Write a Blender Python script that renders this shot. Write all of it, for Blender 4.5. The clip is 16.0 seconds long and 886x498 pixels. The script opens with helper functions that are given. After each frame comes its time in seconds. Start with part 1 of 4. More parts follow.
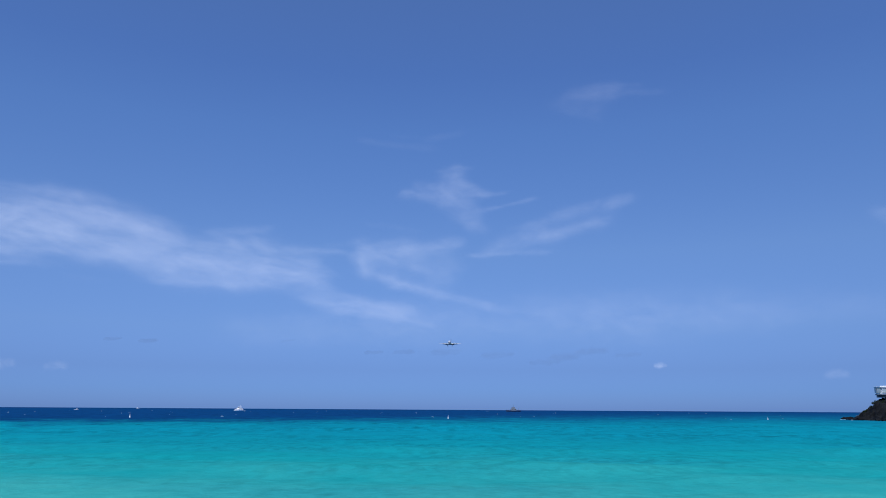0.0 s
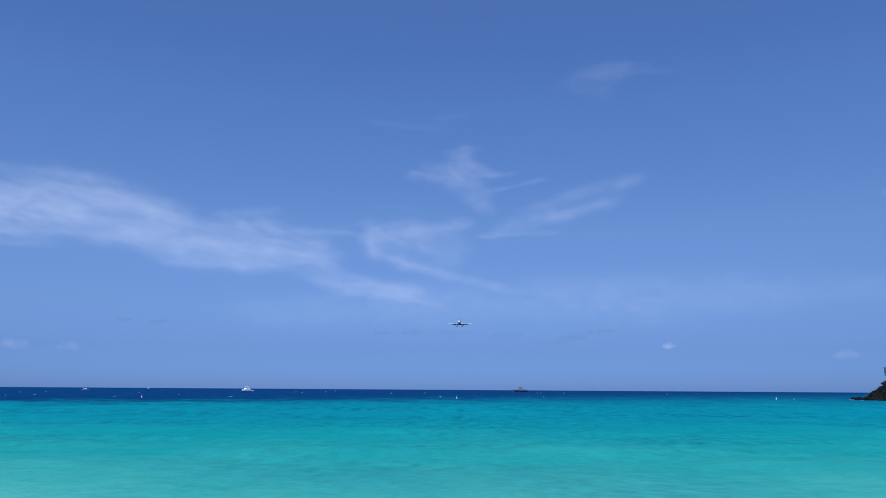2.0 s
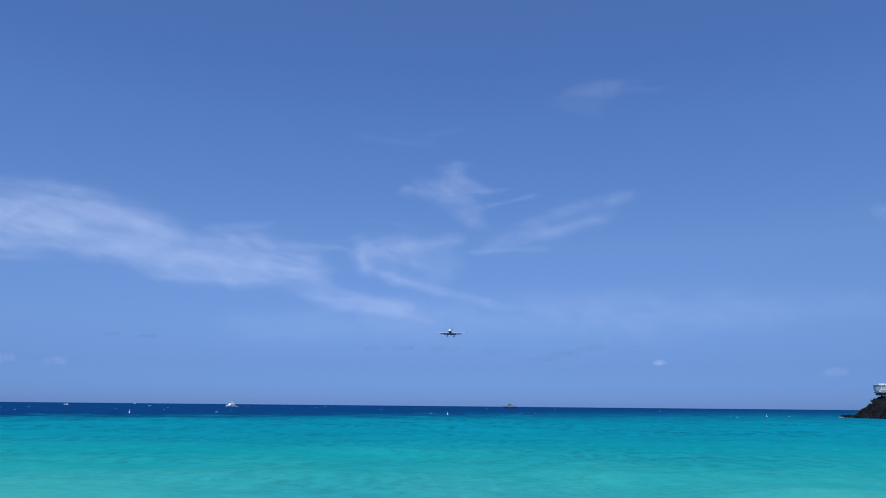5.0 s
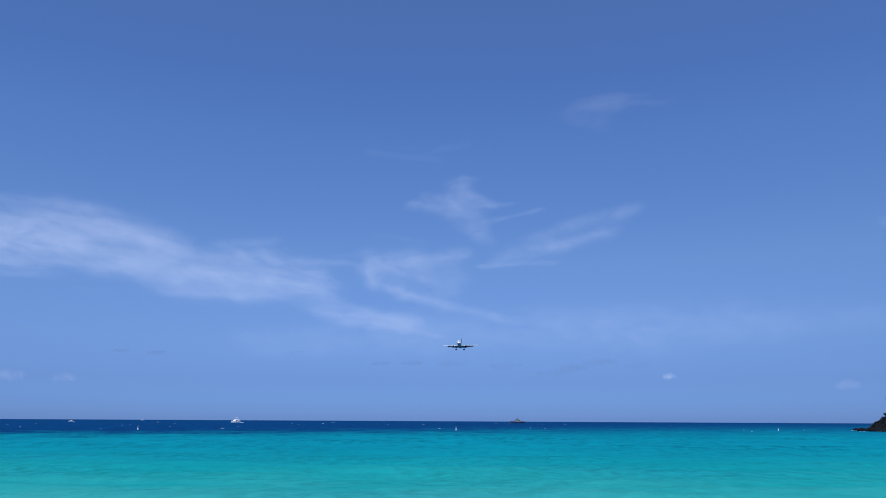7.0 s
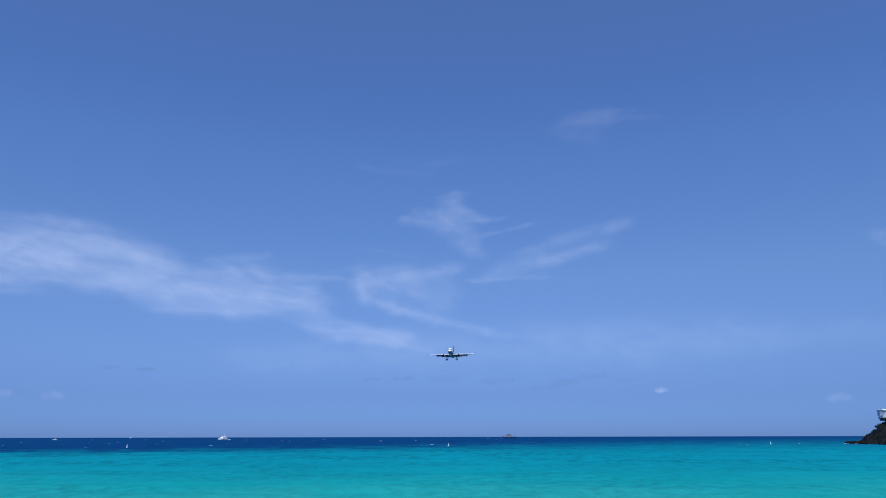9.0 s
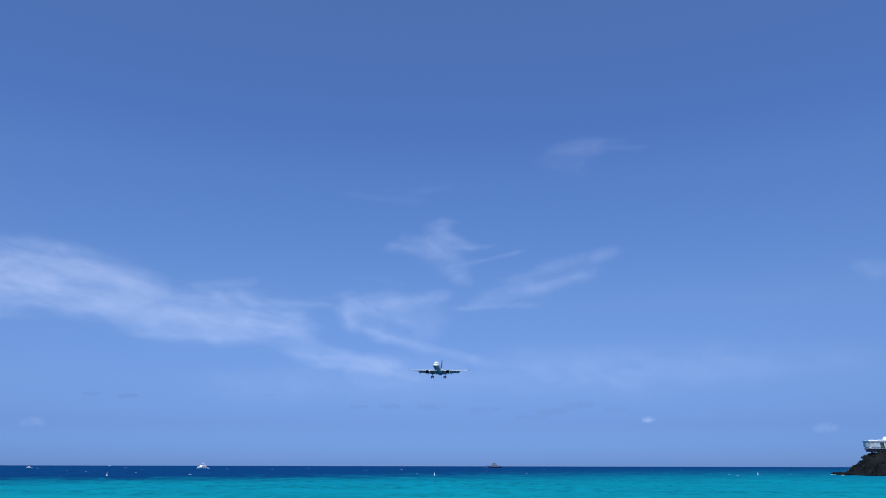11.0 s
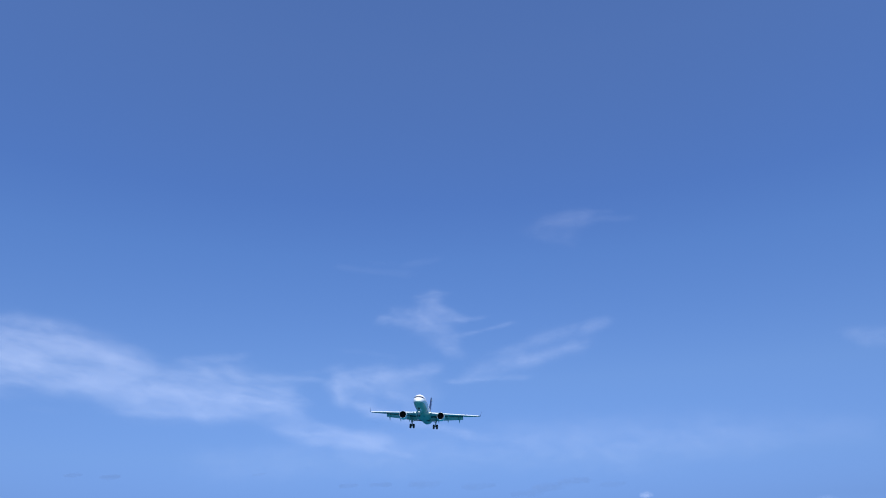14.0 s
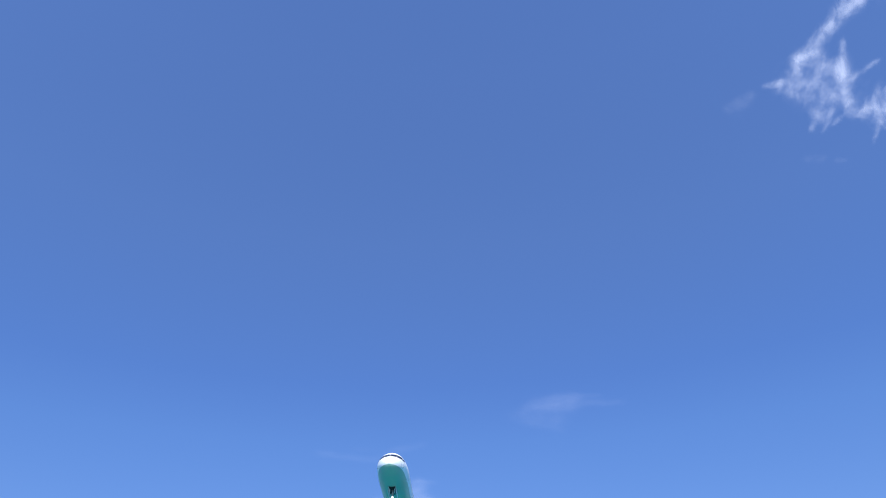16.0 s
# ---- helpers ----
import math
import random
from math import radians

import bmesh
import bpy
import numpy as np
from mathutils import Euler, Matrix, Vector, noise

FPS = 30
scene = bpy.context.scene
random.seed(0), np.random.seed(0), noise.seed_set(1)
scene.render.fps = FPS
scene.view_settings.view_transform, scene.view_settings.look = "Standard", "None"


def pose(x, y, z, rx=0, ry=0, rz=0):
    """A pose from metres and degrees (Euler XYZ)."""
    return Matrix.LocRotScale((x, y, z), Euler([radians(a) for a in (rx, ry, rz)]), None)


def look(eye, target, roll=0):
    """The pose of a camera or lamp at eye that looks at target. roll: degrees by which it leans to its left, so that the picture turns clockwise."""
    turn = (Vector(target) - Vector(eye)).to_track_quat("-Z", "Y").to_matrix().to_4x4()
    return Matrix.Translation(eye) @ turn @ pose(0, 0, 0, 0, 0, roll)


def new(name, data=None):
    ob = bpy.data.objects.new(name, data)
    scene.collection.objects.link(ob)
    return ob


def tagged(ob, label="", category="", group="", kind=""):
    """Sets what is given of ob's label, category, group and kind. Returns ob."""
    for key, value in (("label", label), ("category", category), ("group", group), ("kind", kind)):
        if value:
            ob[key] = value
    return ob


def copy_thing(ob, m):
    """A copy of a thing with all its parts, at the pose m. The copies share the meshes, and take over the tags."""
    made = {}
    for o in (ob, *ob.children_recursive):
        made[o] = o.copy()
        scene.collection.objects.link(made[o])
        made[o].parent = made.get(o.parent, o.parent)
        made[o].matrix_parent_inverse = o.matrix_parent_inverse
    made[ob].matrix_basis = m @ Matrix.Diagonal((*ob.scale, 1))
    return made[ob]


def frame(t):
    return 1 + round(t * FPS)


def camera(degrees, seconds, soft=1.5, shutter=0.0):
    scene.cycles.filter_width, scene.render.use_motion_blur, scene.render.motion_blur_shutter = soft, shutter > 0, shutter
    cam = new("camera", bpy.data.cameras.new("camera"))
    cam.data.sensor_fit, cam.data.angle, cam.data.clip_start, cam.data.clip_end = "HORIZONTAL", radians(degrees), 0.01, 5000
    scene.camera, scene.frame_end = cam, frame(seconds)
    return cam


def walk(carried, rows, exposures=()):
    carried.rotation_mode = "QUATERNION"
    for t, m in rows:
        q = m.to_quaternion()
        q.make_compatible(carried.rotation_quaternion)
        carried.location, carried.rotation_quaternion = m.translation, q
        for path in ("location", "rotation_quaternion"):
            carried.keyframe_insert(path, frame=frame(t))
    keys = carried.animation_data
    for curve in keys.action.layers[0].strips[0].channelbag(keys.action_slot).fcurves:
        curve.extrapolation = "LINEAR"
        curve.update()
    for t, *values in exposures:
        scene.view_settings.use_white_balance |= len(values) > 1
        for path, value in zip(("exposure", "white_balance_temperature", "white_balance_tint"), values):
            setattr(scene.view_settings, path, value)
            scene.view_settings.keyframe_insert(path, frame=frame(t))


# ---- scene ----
cam = camera(62.92, 16.0, soft=1.0)
EYE_Z = 3.0


def eye(pitch, roll, yaw):
    return pose(0, 0, EYE_Z, 90 + pitch, roll, yaw)


walk(cam, [
    (0.0, eye(12.484, -0.345, 0.000)),
    (0.5, eye(13.16, 0.137, 2.127)),
    (1.0, eye(12.533, -0.38, 1.170)),
    (1.5, eye(10.836, -0.328, -0.364)),
    (2.0, eye(10.969, -0.371, 0.672)),
    (2.5, eye(9.855, -0.299, 1.255)),
    (3.0, eye(8.947, -0.540, -0.593)),
    (3.5, eye(11.396, -0.139, -0.846)),
    (4.0, eye(11.91, -0.339, -0.628)),
    (6.5, eye(13.04, -0.309, 0.537)),
    (7.0, eye(13.345, -0.284, 0.606)),
    (7.5, eye(13.764, -0.157, 0.566)),
    (8.0, eye(13.917, -0.235, 0.150)),
    (8.5, eye(14.34, -0.185, 0.213)),
    (9.0, eye(14.517, 0.121, 0.012)),
    (11.5, eye(17.830, -0.170, -1.145)),
    (12.0, eye(18.94, 0.130, -0.719)),
    (12.5, eye(19.188, 0.350, -0.724)),
    (13.0, eye(20.226, 0.713, -0.679)),
    (13.5, eye(21.275, 0.873, -1.241)),
    (14.0, eye(22.362, 0.703, -1.551)),
    (14.5, eye(23.826, 1.232, -1.715)),
    (15.0, eye(26.097, 1.288, -1.823)),
    (15.3, eye(28.36, 1.285, -1.745)),
    (15.5, eye(30.488, 1.283, -1.666)),
    (15.7, eye(33.598, 1.613, -1.716)),
    (16.0, eye(36.700, 0.997, -2.658)),
], [(0.0, 0.0), (9.0, 0.02), (11.5, 0.12), (12.5, 0.155), (14.0, 0.175), (14.5, 0.24), (15.3, 0.33), (16.0, 0.45)])

# ---- daylight: high tropical sun behind the viewer, clear sky ----
SUN_AZ, SUN_EL = 180.0, 56.0
world = bpy.data.worlds.new("sky")
scene.world = world
world.use_nodes = True
wn, wl = world.node_tree.nodes, world.node_tree.links
sky = wn.new("ShaderNodeTexSky")
sky.sky_type, sky.sun_disc = "NISHITA", False
sky.sun_elevation, sky.sun_rotation = radians(SUN_EL), radians(SUN_AZ)
sky.air_density, sky.dust_density, sky.ozone_density = 1.0, 0.3, 3.0
# sea haze: the sky's colour from the horizon up to the zenith
HAZE = [(0.0, (0.176, 0.336, 0.96)), (0.0262, (0.192, 0.348, 0.90)), (0.0523, (0.224, 0.348, 0.79)), (0.1045, (0.346, 0.464, 0.815)), (0.2079, (0.505, 0.634, 0.93)), (0.3665, (0.555, 0.745, 1.10)), (0.4384, (0.55, 0.74, 1.13)), (0.6018, (0.71, 0.87, 1.22)), (0.766, (0.77, 0.93, 1.29)), (1.0, (0.77, 0.93, 1.29))]
height = wn.new("ShaderNodeSeparateXYZ")
wl.new(wn.new("ShaderNodeTexCoord").outputs["Generated"], height.inputs[0])
ramp = wn.new("ShaderNodeValToRGB")
while len(ramp.color_ramp.elements) < len(HAZE):
    ramp.color_ramp.elements.new(0.5)
for e, (at_z, colour) in zip(ramp.color_ramp.elements, HAZE):
    e.position, e.color = at_z, (*colour, 1)
wl.new(height.outputs[2], ramp.inputs[0])
tint = wn.new("ShaderNodeMix")
tint.data_type, tint.blend_type = "RGBA", "MULTIPLY"
tint.inputs[0].default_value = 1.0
wl.new(sky.outputs[0], tint.inputs[6])
wl.new(ramp.outputs[0], tint.inputs[7])
wl.new(tint.outputs[2], wn["Background"].inputs[0])
wn["Background"].inputs[1].default_value = 0.12
sun = new("sun", bpy.data.lights.new("sun", "SUN"))
sun.data.energy, sun.data.angle, sun.data.color = 3.75, radians(0.5), (1.0, 0.99, 0.97)
sa, se = radians(SUN_AZ), radians(SUN_EL)
to_sun = Vector((math.sin(sa) * math.cos(se), math.cos(sa) * math.cos(se), math.sin(se)))
sun.matrix_world = look(to_sun * 100, (0, 0, 0))


# ---- materials ----
def material(name):
    m = bpy.data.materials.new(name)
    m.use_nodes = True
    t = m.node_tree
    return m, t.nodes, t.links, t.nodes["Principled BSDF"]


def noise_node(n, l, scale, detail=4.0, vec=None, stretch=None, rough=0.55, distortion=0.0):
    tex = n.new("ShaderNodeTexNoise")
    tex.inputs["Scale"].default_value, tex.inputs["Detail"].default_value = scale, detail
    tex.inputs["Roughness"].default_value, tex.inputs["Distortion"].default_value = rough, distortion
    if vec is not None:
        if stretch:
            mp = n.new("ShaderNodeMapping")
            mp.inputs["Scale"].default_value = stretch
            l.new(vec, mp.inputs["Vector"])
            vec = mp.outputs[0]
        l.new(vec, tex.inputs["Vector"])
    return tex


def math_node(n, l, op, a, b=None, clamp=False):
    m = n.new("ShaderNodeMath")
    m.operation, m.use_clamp = op, clamp
    for i, v in enumerate((a, b)):
        if v is None:
            continue
        if isinstance(v, (int, float)):
            m.inputs[i].default_value = v
        else:
            l.new(v, m.inputs[i])
    return m.outputs[0]


def map_range(n, l, v, a, b, c=0.0, d=1.0, smooth=False):
    m = n.new("ShaderNodeMapRange")
    if smooth:
        m.interpolation_type = "SMOOTHSTEP"
    l.new(v, m.inputs[0])
    for i, x in enumerate((a, b, c, d)):
        m.inputs[i + 1].default_value = x
    return m.outputs[0]


def mix_colour(n, l, fac, a, b):
    m = n.new("ShaderNodeMix")
    m.data_type = "RGBA"
    if isinstance(fac, (int, float)):
        m.inputs[0].default_value = fac
    else:
        l.new(fac, m.inputs[0])
    for i, v in ((6, a), (7, b)):
        if isinstance(v, tuple):
            m.inputs[i].default_value = (*v, 1)
        else:
            l.new(v, m.inputs[i])
    return m.outputs[2]


def surface(name, a, b, scale=3.0, rough=0.5, metal=0.0, bump=0.0, fine=30.0, spec=0.5, coat=0.0):
    """Paint, metal or rock: two colours mixed by a coarse and a fine noise, with relief."""
    m, n, l, p = material(name)
    co = n.new("ShaderNodeTexCoord").outputs["Object"]
    big = noise_node(n, l, scale, 4, co)
    small = noise_node(n, l, fine, 3, co)
    f = math_node(n, l, "ADD", math_node(n, l, "MULTIPLY", big.outputs[0], 0.7), math_node(n, l, "MULTIPLY", small.outputs[0], 0.3))
    l.new(mix_colour(n, l, map_range(n, l, f, 0.35, 0.65), a, b), p.inputs["Base Color"])
    l.new(map_range(n, l, small.outputs[0], 0.3, 0.7, rough * 0.8, min(1, rough * 1.2)), p.inputs["Roughness"])
    p.inputs["Metallic"].default_value, p.inputs["Specular IOR Level"].default_value = metal, spec
    p.inputs["Coat Weight"].default_value = coat
    if bump:
        bp = n.new("ShaderNodeBump")
        bp.inputs["Strength"].default_value, bp.inputs["Distance"].default_value = 1.0, bump
        l.new(f, bp.inputs["Height"])
        l.new(bp.outputs[0], p.inputs["Normal"])
    return m


def glowing(name, colour, strength):
    m, n, l, p = material(name)
    p.inputs["Base Color"].default_value = (*colour, 1)
    p.inputs["Emission Color"].default_value = (*colour, 1)
    p.inputs["Emission Strength"].default_value = strength
    return m


def sea_material():
    m, n, l, p = material("sea_water")
    ob = n.new("ShaderNodeTexCoord").outputs["Object"]
    place = n.new("ShaderNodeNewGeometry").outputs["Position"]
    sep = n.new("ShaderNodeSeparateXYZ")
    l.new(place, sep.inputs[0])
    x, y = sep.outputs[0], sep.outputs[1]
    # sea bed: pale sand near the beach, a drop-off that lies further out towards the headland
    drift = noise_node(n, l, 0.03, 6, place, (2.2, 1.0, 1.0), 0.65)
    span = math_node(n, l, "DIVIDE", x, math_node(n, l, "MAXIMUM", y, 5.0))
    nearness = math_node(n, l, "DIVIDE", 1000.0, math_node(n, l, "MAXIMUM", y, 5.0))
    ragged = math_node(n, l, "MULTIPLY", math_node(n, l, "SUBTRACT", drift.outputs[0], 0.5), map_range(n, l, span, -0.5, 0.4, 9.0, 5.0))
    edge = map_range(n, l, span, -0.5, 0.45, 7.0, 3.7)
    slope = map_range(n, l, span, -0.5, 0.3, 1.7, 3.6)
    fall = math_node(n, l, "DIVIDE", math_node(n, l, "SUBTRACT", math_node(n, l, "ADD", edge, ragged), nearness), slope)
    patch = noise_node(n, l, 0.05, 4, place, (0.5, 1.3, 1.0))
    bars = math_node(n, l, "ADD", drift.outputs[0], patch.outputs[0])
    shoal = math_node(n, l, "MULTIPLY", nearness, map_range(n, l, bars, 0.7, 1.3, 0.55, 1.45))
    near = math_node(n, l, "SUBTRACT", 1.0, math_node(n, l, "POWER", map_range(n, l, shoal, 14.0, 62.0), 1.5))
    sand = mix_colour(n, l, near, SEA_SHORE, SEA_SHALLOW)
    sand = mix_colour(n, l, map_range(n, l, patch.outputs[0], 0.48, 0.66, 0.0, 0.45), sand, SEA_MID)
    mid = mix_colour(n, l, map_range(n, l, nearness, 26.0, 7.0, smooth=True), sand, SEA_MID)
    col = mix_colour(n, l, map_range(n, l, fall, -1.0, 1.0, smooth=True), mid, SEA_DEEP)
    # ripple shading put into the colour: noise lightens and darkens the water
    rip = noise_node(n, l, 3.0, 6, ob, (0.8, 1.0, 1.0), 0.65)
    chop = noise_node(n, l, 0.8, 6, ob, (0.7, 1.0, 1.0), 0.65)
    both = math_node(n, l, "ADD", math_node(n, l, "MULTIPLY", rip.outputs[0], 0.45), math_node(n, l, "MULTIPLY", chop.outputs[0], 0.55))
    tone = math_node(n, l, "ADD", math_node(n, l, "MULTIPLY", both, 0.6), 0.2)
    far = noise_node(n, l, 1.0, 4, ob, (0.22, 0.055, 1.0), 0.62)
    tone = math_node(n, l, "ADD", tone, math_node(n, l, "MULTIPLY", math_node(n, l, "SUBTRACT", far.outputs[0], 0.5), map_range(n, l, y, 150.0, 320.0, 0.0, 3.0)))
    # gust patches make this painted ripple shading stronger
    gust = noise_node(n, l, 0.045, 4, place, (0.6, 1.4, 1.0), 0.6)
    tone = math_node(n, l, "MULTIPLY_ADD", math_node(n, l, "SUBTRACT", tone, 0.5), map_range(n, l, gust.outputs[0], 0.38, 0.64, 0.55, 1.7))
    tone.node.inputs[2].default_value = 0.5
    value = map_range(n, l, tone, 0.30, 0.70, 0.84, 1.14)
    # steep fronts of wavelets painted dark, each size where it can be told apart
    fronts = None
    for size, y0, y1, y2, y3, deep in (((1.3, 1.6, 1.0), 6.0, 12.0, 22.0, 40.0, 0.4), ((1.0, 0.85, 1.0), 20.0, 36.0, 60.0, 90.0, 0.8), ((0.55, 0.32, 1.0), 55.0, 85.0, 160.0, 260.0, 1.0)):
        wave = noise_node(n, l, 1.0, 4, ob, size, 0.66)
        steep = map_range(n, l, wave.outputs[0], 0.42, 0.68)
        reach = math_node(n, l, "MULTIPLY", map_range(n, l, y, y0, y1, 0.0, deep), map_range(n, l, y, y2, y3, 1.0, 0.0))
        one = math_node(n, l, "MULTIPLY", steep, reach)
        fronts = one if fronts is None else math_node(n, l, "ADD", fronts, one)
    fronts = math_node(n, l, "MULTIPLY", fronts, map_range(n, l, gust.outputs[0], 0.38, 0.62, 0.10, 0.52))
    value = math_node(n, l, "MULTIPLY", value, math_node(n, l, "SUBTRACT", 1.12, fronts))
    hsv = n.new("ShaderNodeHueSaturation")
    l.new(col, hsv.inputs["Color"])
    l.new(value, hsv.inputs["Value"])
    bp = n.new("ShaderNodeBump")
    bp.inputs["Strength"].default_value, bp.inputs["Distance"].default_value = 0.6, 0.30
    l.new(both, bp.inputs["Height"])
    # light from within the water, and the sky on its broken surface
    n.remove(p)
    within, gloss, mix = n.new("ShaderNodeBsdfDiffuse"), n.new("ShaderNodeBsdfGlossy"), n.new("ShaderNodeMixShader")
    l.new(hsv.outputs[0], within.inputs["Color"])
    gloss.inputs["Roughness"].default_value = 0.35
    mix.inputs[0].default_value = 0.016
    for k, sh in ((1, within), (2, gloss)):
        l.new(bp.outputs[0], sh.inputs["Normal"])
        l.new(sh.outputs[0], mix.inputs[k])
    l.new(mix.outputs[0], n["Material Output"].inputs["Surface"])
    return m


SEA_SHORE = (0.082, 0.405, 0.335)
SEA_SHALLOW = (0.004, 0.248, 0.254)
SEA_MID = (0.001, 0.196, 0.260)
SEA_DEEP = (0.001, 0.038, 0.124)
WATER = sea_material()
SAND = surface("sand", (0.52, 0.44, 0.33), (0.62, 0.54, 0.42), 0.6, 0.9, bump=0.02, fine=40)
LAND = surface("scrub_and_tar", (0.045, 0.055, 0.035), (0.09, 0.09, 0.07), 0.3, 0.9, fine=5)
WHITE = surface("white_aircraft_paint", (0.80, 0.81, 0.82), (0.86, 0.86, 0.86), 0.5, 0.36, fine=6, spec=0.35)


def two_tone(name, upper, lower, split):
    """Hull paint: white above, grey with sea light mixed in below a crisp waterline, with faint panel grime."""
    m, n, l, p = material(name)
    co = n.new("ShaderNodeTexCoord").outputs["Object"]
    sep = n.new("ShaderNodeSeparateXYZ")
    l.new(co, sep.inputs[0])
    grime = noise_node(n, l, 0.9, 5, co, (1.0, 0.25, 1.0))
    fac = map_range(n, l, sep.outputs[2], split - 0.01, split + 0.01)
    col = mix_colour(n, l, fac, lower, upper)
    hsv = n.new("ShaderNodeHueSaturation")
    l.new(col, hsv.inputs["Color"])
    l.new(map_range(n, l, grime.outputs[0], 0.3, 0.7, 0.92, 1.05), hsv.inputs["Value"])
    l.new(hsv.outputs[0], p.inputs["Base Color"])
    p.inputs["Roughness"].default_value, p.inputs["Specular IOR Level"].default_value = 0.42, 0.18
    return m


# green in the lower greys stands for light thrown up by the sea
HULL_PAINT = two_tone("white_over_sea_lit_grey_paint", (0.86, 0.87, 0.88), (0.30, 0.49, 0.40), -0.72)
BELLY = surface("sea_lit_belly_grey_paint", (0.26, 0.42, 0.35), (0.30, 0.48, 0.40), 0.6, 0.45, fine=7, spec=0.15)
NAVY = surface("navy_aircraft_paint", (0.008, 0.014, 0.06), (0.015, 0.025, 0.09), 0.9, 0.3, fine=6, coat=0.3)
# the green in this grey is painted light from the water below
SEA_LIT_GREY = surface("sea_lit_wing_grey_paint", (0.36, 0.46, 0.43), (0.42, 0.53, 0.50), 0.7, 0.42, fine=8, spec=0.15)
BARE = surface("satin_lip_metal", (0.66, 0.67, 0.68), (0.76, 0.76, 0.77), 2.0, 0.45, metal=0.4, fine=30)
# near-black for small dark parts, and for shade painted inside cavities
DARK = surface("dark_parts_and_cavity_shade", (0.006, 0.006, 0.007), (0.014, 0.014, 0.016), 3.0, 0.7, fine=20)
RUBBER = surface("tyre_rubber", (0.012, 0.012, 0.013), (0.03, 0.03, 0.03), 5.0, 0.8, fine=40)
STRUT = surface("gear_steel", (0.34, 0.35, 0.36), (0.46, 0.46, 0.46), 4.0, 0.4, metal=0.3, fine=40)
COCKPIT = surface("cockpit_glass", (0.012, 0.014, 0.018), (0.02, 0.022, 0.027), 1.0, 0.08, fine=5)
LAMP = glowing("landing_lamp", (1.0, 0.96, 0.88), 1.6)
FAN = surface("fan_blades", (0.006, 0.006, 0.007), (0.016, 0.016, 0.018), 6.0, 0.5, metal=0.4, fine=20)
ROCK = surface("dark_sea_rock", (0.002, 0.003, 0.004), (0.017, 0.018, 0.019), 0.14, 0.9, bump=0.3, fine=2.0, spec=0.08)
SCRUB = surface("dark_green_scrub", (0.012, 0.022, 0.010), (0.035, 0.05, 0.022), 0.8, 0.9, fine=6, spec=0.1)
RENDER_WALL = surface("white_house_render", (0.80, 0.83, 0.84), (0.88, 0.89, 0.89), 0.4, 0.7, fine=4)
PANE = surface("hazy_window_glass", (0.32, 0.41, 0.43), (0.43, 0.52, 0.54), 0.3, 0.15, fine=3)
# dark colour standing for shade in the house's openings and under its floor
SHADE = surface("opening_and_underfloor_shade", (0.02, 0.03, 0.04), (0.05, 0.06, 0.07), 0.5, 0.3, fine=3)
HULL_WHITE = surface("white_gelcoat", (0.84, 0.85, 0.86), (0.90, 0.90, 0.90), 0.4, 0.3, fine=3)
HULL_DARK = surface("dark_blue_hull_paint", (0.015, 0.035, 0.09), (0.03, 0.06, 0.13), 0.5, 0.5, fine=3)
HULL_GREY = surface("grey_superstructure_paint", (0.12, 0.15, 0.19), (0.20, 0.23, 0.26), 0.5, 0.5, fine=3)
BUOY_PAINT = surface("weathered_buoy_paint", (0.66, 0.70, 0.72), (0.80, 0.83, 0.85), 1.5, 0.6, fine=10)
FOAM = surface("sea_foam", (0.48, 0.70, 0.84), (0.64, 0.82, 0.93), 0.8, 0.9, fine=5)


def droplets(n, l, alpha, solid):
    """Thin white cloud of the given cover, lit through by the sun."""
    clear = n.new("ShaderNodeBsdfTransparent")
    lit, under = n.new("ShaderNodeBsdfTranslucent"), n.new("ShaderNodeBsdfDiffuse")
    lit.inputs[0].default_value = under.inputs[0].default_value = (0.90, 0.92, 0.95, 1)
    drop, mx = n.new("ShaderNodeMixShader"), n.new("ShaderNodeMixShader")
    drop.inputs[0].default_value = solid
    l.new(lit.outputs[0], drop.inputs[1])
    l.new(under.outputs[0], drop.inputs[2])
    l.new(alpha, mx.inputs[0])
    l.new(clear.outputs[0], mx.inputs[1])
    l.new(drop.outputs[0], mx.inputs[2])
    l.new(mx.outputs[0], n["Material Output"].inputs["Surface"])


def named(n, name, out="Fac"):
    at = n.new("ShaderNodeAttribute")
    at.attribute_name = name
    return at.outputs[out]


def fibre_material(name, layers, low, high, edge):
    """Cloud drawn out into fibres: layers of noise (along, across, weight) thin and thicken the sheet; edge eats into its thin parts."""
    m, n, l, p = material(name)
    n.remove(p)
    lie, thick = named(n, "lie", "Vector"), named(n, "thickness")
    total = None
    for along, across, weight in layers:
        tex = noise_node(n, l, 1.0, 3, lie, (along, across, 1.0), 0.55, 0.4)
        one = math_node(n, l, "MULTIPLY", math_node(n, l, "SUBTRACT", tex.outputs[0], 0.5), weight)
        total = one if total is None else math_node(n, l, "ADD", total, one)
    eaten = math_node(n, l, "ADD", thick, math_node(n, l, "MULTIPLY", total, edge))
    eaten = math_node(n, l, "MULTIPLY", map_range(n, l, eaten, 0.0, 1.0), map_range(n, l, thick, 0.0, 0.25, smooth=True))
    grain = map_range(n, l, total, -0.22, 0.22, low, high)
    droplets(n, l, math_node(n, l, "MULTIPLY", math_node(n, l, "MULTIPLY", eaten, grain), named(n, "veil"), True), 0.15)
    return m


